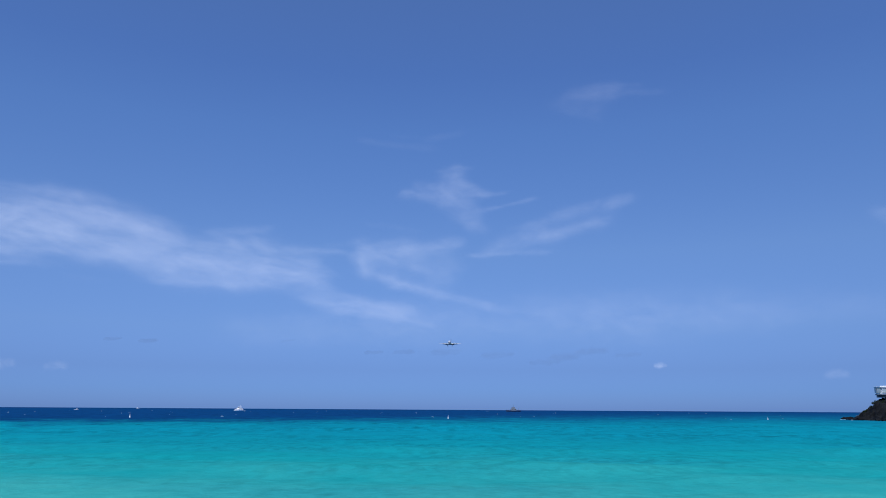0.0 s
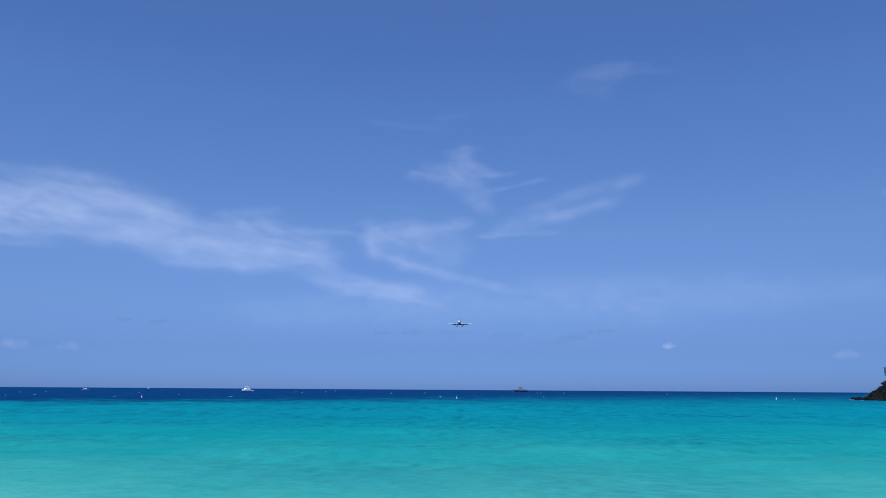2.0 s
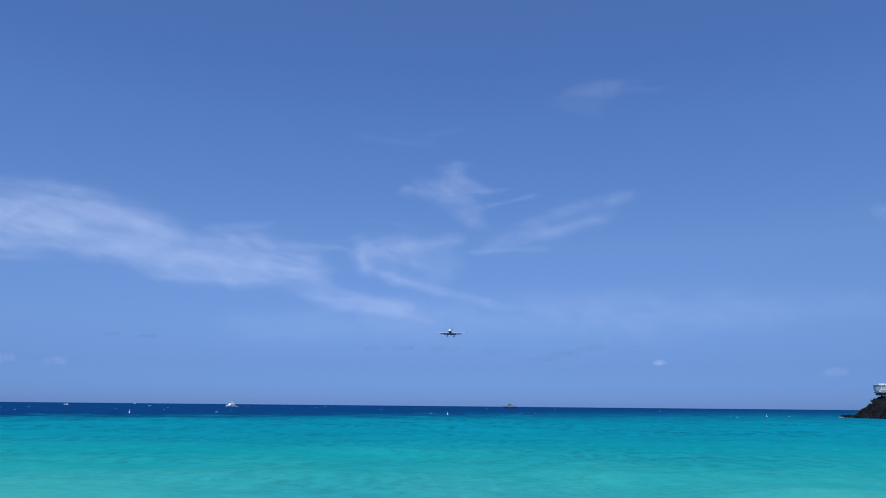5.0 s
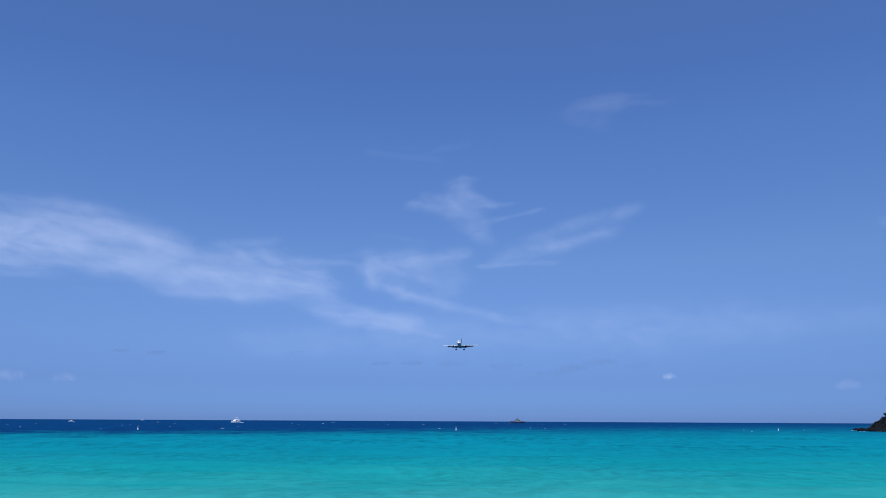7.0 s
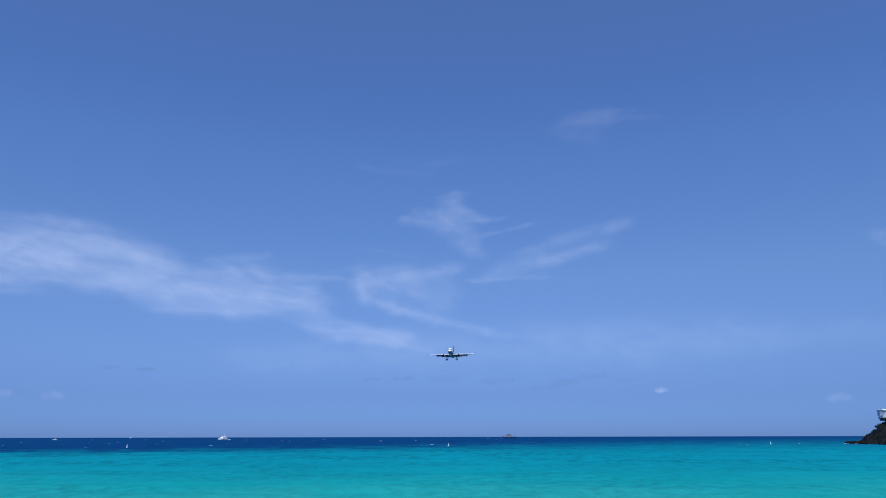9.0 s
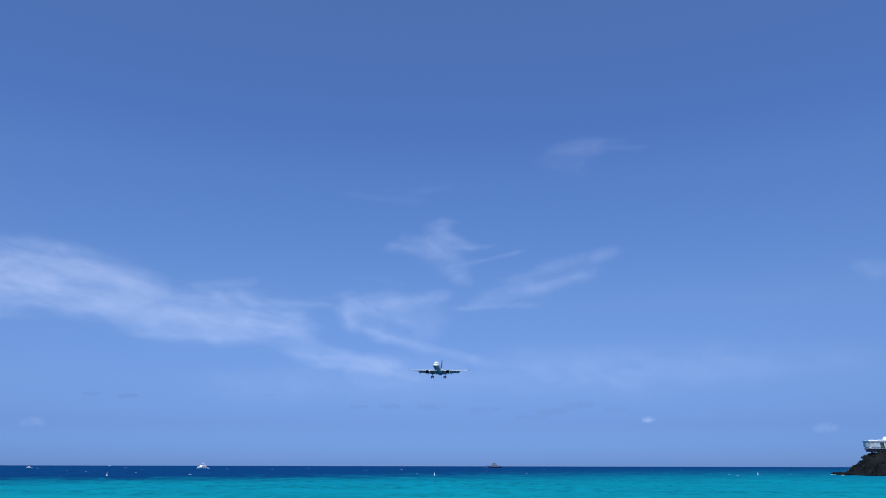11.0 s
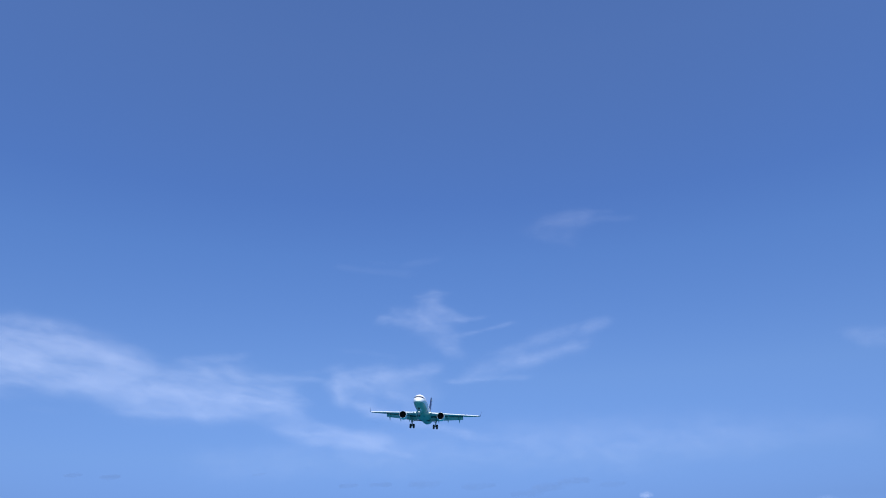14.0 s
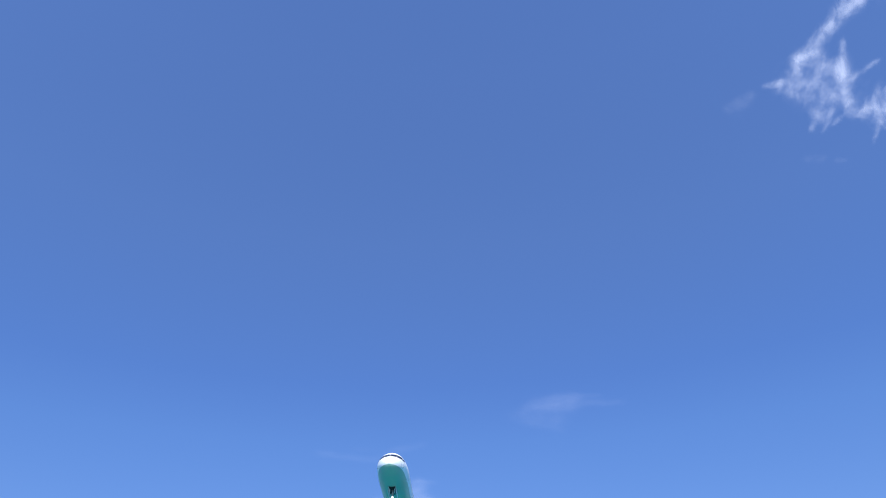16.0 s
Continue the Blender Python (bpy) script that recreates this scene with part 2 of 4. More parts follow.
def cloud_material(name, along, across, low, high, tear, warp=0.6, solid=0.15, detail=5):
    """Thin cloud: white water droplets lit through by the sun, broken into fibres by noise along the wisp."""
    m, n, l, p = material(name)
    n.remove(p)
    uv = n.new("ShaderNodeUVMap")
    uv.uv_map = "wisp"
    info = n.new("ShaderNodeObjectInfo")
    off = n.new("ShaderNodeVectorMath")
    off.operation = "ADD"
    scaled = n.new("ShaderNodeVectorMath")
    scaled.operation = "SCALE"
    l.new(info.outputs["Location"], scaled.inputs[0])
    scaled.inputs["Scale"].default_value = 0.37
    l.new(uv.outputs[0], off.inputs[0])
    l.new(scaled.outputs[0], off.inputs[1])
    fib = noise_node(n, l, 1.0, detail, off.outputs[0], (along, across, 1.0), 0.56, warp)
    lump = noise_node(n, l, 0.45, 4, off.outputs[0], (1, 1, 1), 0.5, 0.3)
    at = n.new("ShaderNodeAttribute")
    at.attribute_name = "thickness"
    both = math_node(n, l, "ADD", math_node(n, l, "MULTIPLY", fib.outputs[0], 0.52), math_node(n, l, "MULTIPLY", lump.outputs[0], 0.48))
    veil = n.new("ShaderNodeAttribute")
    veil.attribute_name = "veil"
    torn = math_node(n, l, "ADD", at.outputs["Fac"], math_node(n, l, "MULTIPLY", math_node(n, l, "SUBTRACT", both, 0.5), tear))
    body = map_range(n, l, torn, low, high, smooth=True)
    body = math_node(n, l, "MULTIPLY", body, map_range(n, l, at.outputs["Fac"], 0.0, 0.22, smooth=True))
    a = math_node(n, l, "MULTIPLY", body, veil.outputs["Fac"], True)
    droplets(n, l, a, solid)
    return m


CIRRUS = fibre_material("cirrus", [(0.20, 0.6, 0.9), (0.50, 1.5, 0.45), (1.3, 4.5, 0.16)], 0.58, 1.42, 0.34)
VEIL = fibre_material("soft_cirrus", [(0.35, 0.6, 0.8), (0.9, 1.6, 0.45), (2.2, 4.5, 0.14)], 0.55, 1.45, 0.25)
SCRAP = fibre_material("cloud_scrap", [(0.5, 0.7, 0.8), (1.2, 1.6, 0.7), (2.8, 3.4, 0.25)], 0.45, 1.5, 0.7)
# shaded copy of the cloud material: little sun is let through, so it greys
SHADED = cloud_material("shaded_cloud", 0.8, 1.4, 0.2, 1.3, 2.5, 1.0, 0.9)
PUFF = cloud_material("puff_cloud", 0.75, 1.0, 0.15, 1.75, 4.0, 1.2, detail=4)


# ---- mesh helpers ----
def link(name, bm, mat, parent=None, label="", smooth=True):
    me = bpy.data.meshes.new(name)
    bmesh.ops.recalc_face_normals(bm, faces=bm.faces[:])
    bm.to_mesh(me)
    bm.free()
    if smooth:
        me.shade_smooth()
        me.set_sharp_from_angle(angle=radians(40))
    for one in (mat if isinstance(mat, tuple) else (mat,)):
        me.materials.append(one)
    ob = new(name, me)
    if parent is not None:
        ob.parent = parent
    if label:
        tagged(ob, label)
    return ob


def part(name, bm, mat, parent, label="", smooth=True):
    return link(name, bm, mat, parent, label, smooth)


def loft(rings, caps=True, closed=True):
    bm = bmesh.new()
    vs = [[bm.verts.new(p) for p in r] for r in rings]
    k = len(rings[0])
    for a, b in zip(vs, vs[1:]):
        for i in range(k if closed else k - 1):
            j = (i + 1) % k
            bm.faces.new((a[i], a[j], b[j], b[i]))
    if caps and closed:
        bm.faces.new(vs[0])
        bm.faces.new(vs[-1])
    return bm


def box(x0, x1, y0, y1, z0, z1, bevel=0.0, bm=None):
    own = bm is None
    bm = bm or bmesh.new()
    m = Matrix.LocRotScale(((x0 + x1) / 2, (y0 + y1) / 2, (z0 + z1) / 2), None, (x1 - x0, y1 - y0, z1 - z0))
    bmesh.ops.create_cube(bm, size=1, matrix=m)
    if bevel and own:
        bmesh.ops.bevel(bm, geom=bm.edges[:], offset=bevel, segments=2, affect="EDGES")
    return bm


def rod(a, b, r, r2=None, seg=10, bm=None):
    bm = bm or bmesh.new()
    a, b = Vector(a), Vector(b)
    q = (b - a).to_track_quat("Z", "Y").to_matrix().to_4x4()
    bmesh.ops.create_cone(bm, cap_ends=True, segments=seg, radius1=r, radius2=r if r2 is None else r2,
                          depth=(b - a).length, matrix=Matrix.Translation((a + b) / 2) @ q)
    return bm


def revolve_y(profile, cx, cz, seg=40):
    """A body turned round the line x=cx, z=cz; profile rows are (y, radius)."""
    return loft([[(cx + r * math.cos(2 * math.pi * i / seg), y, cz + r * math.sin(2 * math.pi * i / seg)) for i in range(seg)]
                 for y, r in profile], caps=False)


def smooth_at(rows, s):
    """Value rows at s by a smooth curve through the stations."""
    keys = [r[0] for r in rows]
    i = max(0, min(len(rows) - 2, int(np.searchsorted(keys, s)) - 1))
    p = [rows[max(0, min(len(rows) - 1, i + d))] for d in (-1, 0, 1, 2)]
    u = (s - p[1][0]) / max(1e-6, p[2][0] - p[1][0])
    res = []
    for c in range(1, len(rows[0])):
        h = p[2][0] - p[1][0]
        m1 = (p[2][c] - p[0][c]) / max(1e-6, p[2][0] - p[0][0]) * h
        m2 = (p[3][c] - p[1][c]) / max(1e-6, p[3][0] - p[1][0]) * h
        res.append((2 * u**3 - 3 * u**2 + 1) * p[1][c] + (u**3 - 2 * u**2 + u) * m1 + (-2 * u**3 + 3 * u**2) * p[2][c] + (u**3 - u**2) * m2)
    return res


# ---- sea, beach ----
def sea():
    ys = [-40 + 9 * i for i in range(5)] + [8 * (5000 / 8) ** (i / 420) for i in range(421)]
    cols = np.linspace(-1, 1, 261)
    rng = np.random.default_rng(4)
    waves = [(rng.uniform(2.5, 14), rng.uniform(-0.6, 0.6), rng.uniform(0, 6.28)) for _ in range(16)]
    verts, faces = [], []
    for iy, y in enumerate(ys):
        half = 45 + 0.72 * max(y, 0)
        dy = 4 if iy < 5 else y * 0.0155
        for c in cols:
            x = c * half
            z = 0.0
            for lam, ang, ph in waves:
                res = max(0.0, min(1.0, lam / (3.0 * dy) - 0.6))
                if res:
                    k = 2 * math.pi / lam
                    w = math.sin(k * (y * math.cos(ang) + x * math.sin(ang)) + ph)
                    z += res * 0.0045 * lam * (w + 0.3 * w * w)
            verts.append((x, y, z))
    k = len(cols)
    for r in range(len(ys) - 1):
        for c in range(k - 1):
            a = r * k + c
            faces.append((a, a + 1, a + k + 1, a + k))
    # flat wings of the same sheet, out to the sides
    for side in (0, k - 1):
        s = -1 if side == 0 else 1
        base = len(verts)
        for r in range(0, len(ys), 5):
            verts.append((s * 4900, ys[r], 0))
        for j, r in enumerate(range(0, len(ys) - 5, 5)):
            ring = [r2 * k + side for r2 in range(r, r + 6)]
            f = ring + [base + j + 1, base + j]
            faces.append(tuple(f if s > 0 else f[::-1]))
    me = bpy.data.meshes.new("sea")
    me.from_pydata(verts, [], faces)
    me.shade_smooth()
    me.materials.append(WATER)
    return tagged(new("sea", me), "turquoise sea darkening to navy out to the horizon", "sea", kind="structure")


def strip(name, prof, mat, label, category):
    bm = bmesh.new()
    xs = [-4900, -900, -200, -60] + [i * 4 for i in range(-12, 13)] + [60, 200, 900, 4900]
    g = [[bm.verts.new((x, y, z + (0.06 * noise.noise((x * 0.2, y * 0.3, 0)) if -20 < y < 9 and abs(x) < 60 else 0))) for x in xs] for y, z in prof]
    for a, b in zip(g, g[1:]):
        for i in range(len(xs) - 1):
            bm.faces.new((a[i], a[i + 1], b[i + 1], b[i]))
    return tagged(link(name, bm, mat), label, category, kind="structure")


SEA = sea()
strip("beach", [(-24, 1.5), (-14, 1.45), (-6, 1.35), (0, 1.25), (4, 0.75), (8, 0.15), (12, -0.5), (30, -3)], SAND, "pale sand beach sloping down into the sea", "beach")
strip("ground", [(-4900, 1.5), (-400, 1.5), (-60, 1.5), (-24, 1.5)], LAND, "low dark scrubland behind the beach", "ground")


# ---- clouds: thin sheets lying level over the sea ----
def cirrus(streaks, opacity, tilt, mat, label, step, seed, warp=0.42, reach=4300.0):
    """One level sheet of cloud. streaks: azimuth and elevation of both ends, half-width (degrees), density; tilt: lie of its fibres."""
    st = np.array(streaks)
    pad = st[:, 4].max() * 2.4 + 0.8
    a0, a1 = st[:, [0, 2]].min() - pad, st[:, [0, 2]].max() + pad
    e0, e1 = max(1.0, st[:, [1, 3]].min() - pad), st[:, [1, 3]].max() + pad
    h = reach * math.tan(radians(e0))
    squeeze = math.cos(radians((e0 + e1) / 2))
    na, ne = int((a1 - a0) * squeeze / step) + 1, int((e1 - e0) / step) + 1
    az, el = [g.ravel() for g in np.meshgrid(np.linspace(a0, a1, na), np.linspace(e0, e1, ne))]
    # the wind frays the streaks: the place is shifted by two scales of eddies
    px, py = az * squeeze, el.copy()
    ct, sn = math.cos(radians(tilt)), math.sin(radians(tilt))
    u, v = px * ct + py * sn, py * ct - px * sn
    du, dv = np.empty(len(u)), np.empty(len(u))
    for i in range(len(u)):
        q = (u[i] * 0.35, v[i] * 0.9, seed * 7.3)
        r = (u[i] * 0.9, v[i] * 1.3, seed * 3.7)
        du[i] = 0.9 * noise.noise(q) + 0.4 * noise.noise(r)
        dv[i] = 0.30 * noise.noise((q[0], q[1], q[2] + 40)) + 0.22 * noise.noise((r[0], r[1], r[2] + 40))
    px, py = px + warp * (du * ct - dv * sn), py + warp * (du * sn + dv * ct)
    clear = np.ones(len(u))
    for b0, c0, b1, c1, w, s in st:
        ax, ay, bx, by = b0 * squeeze, c0, b1 * squeeze, c1
        ln = math.hypot(bx - ax, by - ay)
        tx, ty = (bx - ax) / ln, (by - ay) / ln
        along = (px - ax) * tx + (py - ay) * ty
        off = (py - ay) * tx - (px - ax) * ty
        past = np.maximum(0.0, np.maximum(0.12 * ln - along, along - 0.88 * ln)) / (0.16 * ln + w)
        clear *= 1 - s * 0.72 * np.exp(-(off / w) ** 2 * 1.1 - past ** 2 * 1.4)
        clear *= 1 - s * 0.24 * np.exp(-(off / (2.3 * w)) ** 2 - past ** 2 * 0.7)
    dens = 1 - clear
    dens = np.clip(dens - 0.015, 0, 1)
    rad = h / np.tan(np.radians(el))
    co = np.stack([rad * np.sin(np.radians(az)), rad * np.cos(np.radians(az)), np.full(len(u), h)], 1)
    mid = co.mean(0)
    faces = [(r * na + c, r * na + c + 1, (r + 1) * na + c + 1, (r + 1) * na + c) for r in range(ne - 1) for c in range(na - 1)
             if dens[[r * na + c, r * na + c + 1, (r + 1) * na + c + 1, (r + 1) * na + c]].max() > 0.004]
    me = bpy.data.meshes.new("cloud")
    me.from_pydata((co - mid).tolist(), [], faces)
    me.attributes.new("thickness", "FLOAT", "POINT").data.foreach_set("value", dens.astype(np.float32))
    me.attributes.new("veil", "FLOAT", "POINT").data.foreach_set("value", np.full(len(u), opacity, np.float32))
    lie = me.attributes.new("lie", "FLOAT_VECTOR", "POINT")
    lie.data.foreach_set("vector", np.stack([u + 0.6 * du, v + 0.5 * dv, np.full(len(u), seed * 5.0)], 1).astype(np.float32).ravel())
    me.shade_smooth()
    me.materials.append(mat)
    ob = new("cloud", me)
    ob.location = Vector(mid) + Vector((0, 0, EYE_Z))
    return tagged(ob, label, "cloud", "clouds in the sky")


def cloud(spine, opacity, mat, label, along=44, across=13, reach=4300.0, seed=0):
    """spine rows: azimuth, elevation, half-width (degrees). The sheet lies level at the height at which its lowest edge is `reach` away."""
    rows = [(i, *r) for i, r in enumerate(spine)]
    pts = []
    for i in range(along + 1):
        s = i / along * (len(spine) - 1)
        pts.append(smooth_at(rows, s))
    low = min(p[1] - p[2] for p in pts)
    h = reach * math.tan(radians(max(0.9, low)))
    bm = bmesh.new()
    den = bm.verts.layers.float.new("thickness")
    vei = bm.verts.layers.float.new("veil")
    uvl = bm.loops.layers.uv.new("wisp")
    grid, coord, run = [], {}, 0.0
    for i, (az, el, hw) in enumerate(pts):
        q, p = pts[min(along, i + 1)], pts[max(0, i - 1)]
        tx, ty = (q[0] - p[0]) * math.cos(radians(el)), q[1] - p[1]
        d = math.hypot(tx, ty) or 1
        nx, ny = -ty / d, tx / d
        if i:
            run += math.hypot((az - pts[i - 1][0]) * math.cos(radians(el)), el - pts[i - 1][1])
        u = i / along
        row = []
        for j in range(across + 1):
            v = 2 * j / across - 1
            ragged = 1 + 0.35 * noise.noise((run * 0.8, v * 1.2, seed * 3.1))
            a = radians(az + nx * v * hw * ragged / math.cos(radians(el)))
            e = radians(max(0.8, el + ny * v * hw * ragged))
            r = h / math.tan(e)
            vert = bm.verts.new((r * math.sin(a), r * math.cos(a), h))
            ends = max(0.0, min(1.0, u / 0.22, (1 - u) / 0.22))
            vert[den] = max(0.0, math.cos(v * math.pi / 2)) ** 1.6 * ends * ends * (3 - 2 * ends)
            vert[vei] = opacity
            coord[vert] = (run, v * hw)
            row.append(vert)
        grid.append(row)
    for a, b in zip(grid, grid[1:]):
        for j in range(across):
            f = bm.faces.new((a[j], a[j + 1], b[j + 1], b[j]))
            for lp in f.loops:
                lp[uvl].uv = coord[lp.vert]
    mid = Vector((0, 0, 0))
    for vert in bm.verts:
        mid += vert.co
    mid /= len(bm.verts)
    bmesh.ops.translate(bm, verts=bm.verts[:], vec=-mid)
    ob = link("cloud", bm, mat)
    ob.location = mid + Vector((0, 0, EYE_Z))
    return tagged(ob, label, "cloud", "clouds in the sky")


cirrus([(-36.18, 12.00, -27.12, 12.73, 1.00, 0.70), (-34.25, 11.73, -22.79, 12.28, 0.89, 0.75), (-30.53, 14.19, -23.95, 13.33, 0.52, 0.60), (-33.67, 14.77, -27.68, 14.51, 0.30, 0.28), (-29.52, 14.65, -25.99, 14.49, 0.24, 0.35), (-27.19, 13.45, -21.22, 12.51, 0.61, 0.75), (-31.97, 11.85, -25.48, 11.36, 0.62, 0.50), (-34.10, 10.54, -25.06, 10.91, 0.30, 0.35), (-33.99, 9.69, -28.25, 9.72, 0.27, 0.14), (-35.07, 13.10, -29.73, 13.44, 0.46, 0.35), (-25.84, 11.17, -21.11, 10.33, 0.57, 0.40), (-27.81, 8.97, -24.87, 8.97, 0.24, 0.10)],
       0.235, -7, CIRRUS, "long bright band of wispy white cirrus cloud", 0.15, 1)
cirrus([(-24.11, 11.00, -15.76, 10.26, 0.81, 0.65), (-19.96, 11.01, -10.68, 10.59, 0.90, 0.70), (-16.20, 10.49, -10.30, 9.90, 0.57, 0.60), (-21.80, 9.16, -13.57, 9.28, 0.23, 0.38), (-23.04, 9.85, -16.13, 9.55, 0.33, 0.30), (-21.25, 11.92, -13.75, 12.36, 0.49, 0.33), (-18.47, 12.99, -13.82, 13.67, 0.30, 0.25), (-13.73, 12.10, -7.98, 12.10, 0.27, 0.20), (-11.07, 11.36, -8.36, 10.23, 0.27, 0.08), (-10.76, 9.48, -6.06, 7.99, 0.38, 0.14), (-10.26, 8.19, -2.92, 7.59, 0.46, 0.55), (-8.92, 7.57, -3.58, 7.14, 0.27, 0.50), (-3.81, 7.32, -0.67, 6.42, 0.30, 0.25)],
       0.235, -7, CIRRUS, "drawn-out band of wispy white cirrus cloud", 0.15, 2)
cirrus([(-6.80, 11.60, -2.78, 12.50, 0.47, 0.50), (-6.64, 12.32, -3.70, 13.11, 0.31, 0.32), (-3.23, 12.22, 1.34, 13.07, 0.39, 0.50), (-6.90, 12.05, -6.22, 10.55, 0.38, 0.50), (-6.50, 10.86, -3.77, 9.72, 0.31, 0.52), (-4.32, 9.97, -0.46, 8.95, 0.35, 0.58), (-1.37, 9.21, 3.82, 7.81, 0.35, 0.35), (-6.17, 11.76, 0.66, 11.10, 0.85, 0.40), (-9.79, 12.47, -6.21, 13.13, 0.30, 0.16), (-6.71, 14.45, -1.88, 13.85, 0.23, 0.12), (-2.53, 11.16, 0.67, 9.85, 0.55, 0.18), (2.92, 8.07, 7.81, 7.33, 0.38, 0.15)],
       0.185, -6, VEIL, "hook-shaped wisp of white cirrus cloud", 0.15, 3)
cirrus([(1.01, 18.50, 0.08, 16.72, 0.50, 0.42), (0.45, 17.44, 2.40, 14.68, 0.77, 0.30), (-3.45, 16.77, 0.92, 16.73, 0.43, 0.40), (-2.40, 17.59, 0.17, 17.35, 0.30, 0.20), (0.92, 17.79, 3.25, 16.89, 0.30, 0.30), (2.31, 15.39, 7.34, 16.28, 0.19, 0.30), (1.85, 16.73, 5.05, 16.87, 0.16, 0.28), (-0.77, 18.63, 2.42, 18.89, 0.16, 0.12), (1.34, 14.99, 3.41, 13.87, 0.47, 0.12), (0.45, 17.88, 0.64, 16.10, 1.00, 0.28)],
       0.20, 4, VEIL, "small ragged tuft of white cirrus cloud", 0.15, 4, 0.5)
cirrus([(3.63, 12.44, 8.19, 13.60, 0.50, 0.33), (7.28, 13.27, 12.68, 14.40, 0.35, 0.52), (9.36, 15.16, 14.95, 16.05, 0.42, 0.40), (6.62, 14.35, 10.70, 15.02, 0.30, 0.20), (1.80, 12.00, 8.38, 12.18, 0.19, 0.30), (5.24, 14.07, 7.98, 14.45, 0.23, 0.12), (4.77, 12.96, 13.36, 14.89, 0.77, 0.14)],
       0.16, 12, VEIL, "thin white wispy cirrus cloud, frayed into streaks", 0.15, 5)
cirrus([(10.58, 24.11, 14.04, 24.23, 0.43, 0.70), (8.93, 23.53, 13.28, 22.82, 0.59, 0.20), (13.80, 24.04, 18.25, 23.79, 0.29, 0.25), (12.00, 24.69, 16.31, 24.46, 0.18, 0.20), (10.08, 23.08, 12.80, 22.18, 0.33, 0.12)],
       0.09, 5, VEIL, "faint small patch of thin white cloud", 0.15, 6)
cirrus([(-6.92, 20.83, -1.03, 20.38, 0.23, 0.50), (-1.51, 21.08, 1.34, 21.66, 0.27, 0.42), (-4.59, 21.31, -2.22, 21.20, 0.15, 0.20)],
       0.035, 2, VEIL, "thin white wispy cirrus cloud, frayed into streaks", 0.15, 7)
cirrus([(31.76, 13.41, 35.00, 12.76, 0.46, 0.60), (32.38, 12.64, 35.29, 12.50, 0.26, 0.40)],
       0.09, 0, VEIL, "faint small patch of thin white cloud", 0.15, 8)
cirrus([(-15.88, 5.75, 1.57, 6.52, 1.15, 0.50), (-3.81, 7.14, 15.93, 6.57, 1.15, 0.60), (7.38, 7.82, 23.90, 7.11, 1.04, 0.60), (15.97, 7.21, 31.34, 7.08, 1.06, 0.40)],
       0.085, 1, VEIL, "broad faint veil of thin cloud", 0.3, 9)
cirrus([(50.45, 45.92, 47.43, 45.97, 0.39, 0.68), (47.85, 45.84, 45.77, 45.84, 0.30, 0.81), (46.14, 45.92, 43.97, 45.20, 0.30, 0.81), (44.39, 45.36, 42.71, 44.72, 0.20, 0.59), (43.38, 44.94, 41.16, 44.07, 0.28, 0.64), (42.16, 44.17, 40.39, 44.20, 0.32, 0.68), (40.64, 44.36, 39.84, 42.60, 0.25, 0.55), (40.55, 42.49, 37.37, 43.61, 0.25, 0.47), (42.54, 44.79, 41.95, 42.61, 0.28, 0.42), (42.24, 43.18, 43.55, 42.27, 0.35, 0.59), (44.52, 43.82, 43.31, 42.03, 0.18, 0.55), (43.39, 42.34, 42.50, 39.57, 0.28, 0.72)],
       0.34, 55, SCRAP, "bright torn scrap of white cloud with ragged edges", 0.1, 10, 0.25)
cirrus([(39.53, 43.46, 43.21, 40.64, 1.06, 0.26), (39.97, 42.55, 40.32, 40.07, 0.42, 0.42), (41.21, 42.22, 42.18, 40.44, 0.32, 0.42), (43.57, 41.48, 46.26, 41.78, 0.17, 0.42), (40.47, 40.36, 39.13, 39.49, 0.15, 0.38), (41.27, 40.03, 40.10, 39.12, 0.14, 0.38), (42.10, 39.44, 40.97, 39.12, 0.14, 0.38), (38.20, 42.96, 40.43, 41.37, 0.25, 0.26)],
       0.24, 55, SCRAP, "thin torn shreds of white cloud", 0.1, 11, 0.25)
cirrus([(47.39, 40.20, 44.29, 39.26, 0.34, 0.42), (43.24, 39.29, 44.79, 38.78, 0.38, 0.72), (44.43, 38.94, 44.16, 37.78, 0.28, 0.64), (44.21, 38.10, 43.01, 36.91, 0.14, 0.34), (45.72, 39.72, 46.84, 37.90, 0.41, 0.42)],
       0.34, 60, SCRAP, "bright torn scrap of white cloud with ragged edges", 0.1, 12, 0.25)
cirrus([(33.45, 43.11, 35.46, 43.18, 0.49, 0.42), (37.89, 37.66, 39.01, 37.32, 0.24, 0.38), (40.03, 36.84, 40.87, 36.58, 0.18, 0.34)],
       0.05, 10, SCRAP, "faint small patch of thin white cloud", 0.15, 13)
for k, (az, el, w, op) in enumerate([(16.5, 3.3, 0.34, 0.30), (28.2, 2.5, 0.5, 0.09), (-28.0, 2.8, 0.45, 0.10), (-31.2, 2.9, 0.5, 0.13)]):
    cloud([(az - 1.9 * w, el - 0.25 * w, w * 0.8), (az, el, w * 1.2), (az + 2.1 * w, el - 0.1 * w, w * 0.8)], op, PUFF, "small white puff of low cloud", 20, 9, seed=20 + k)
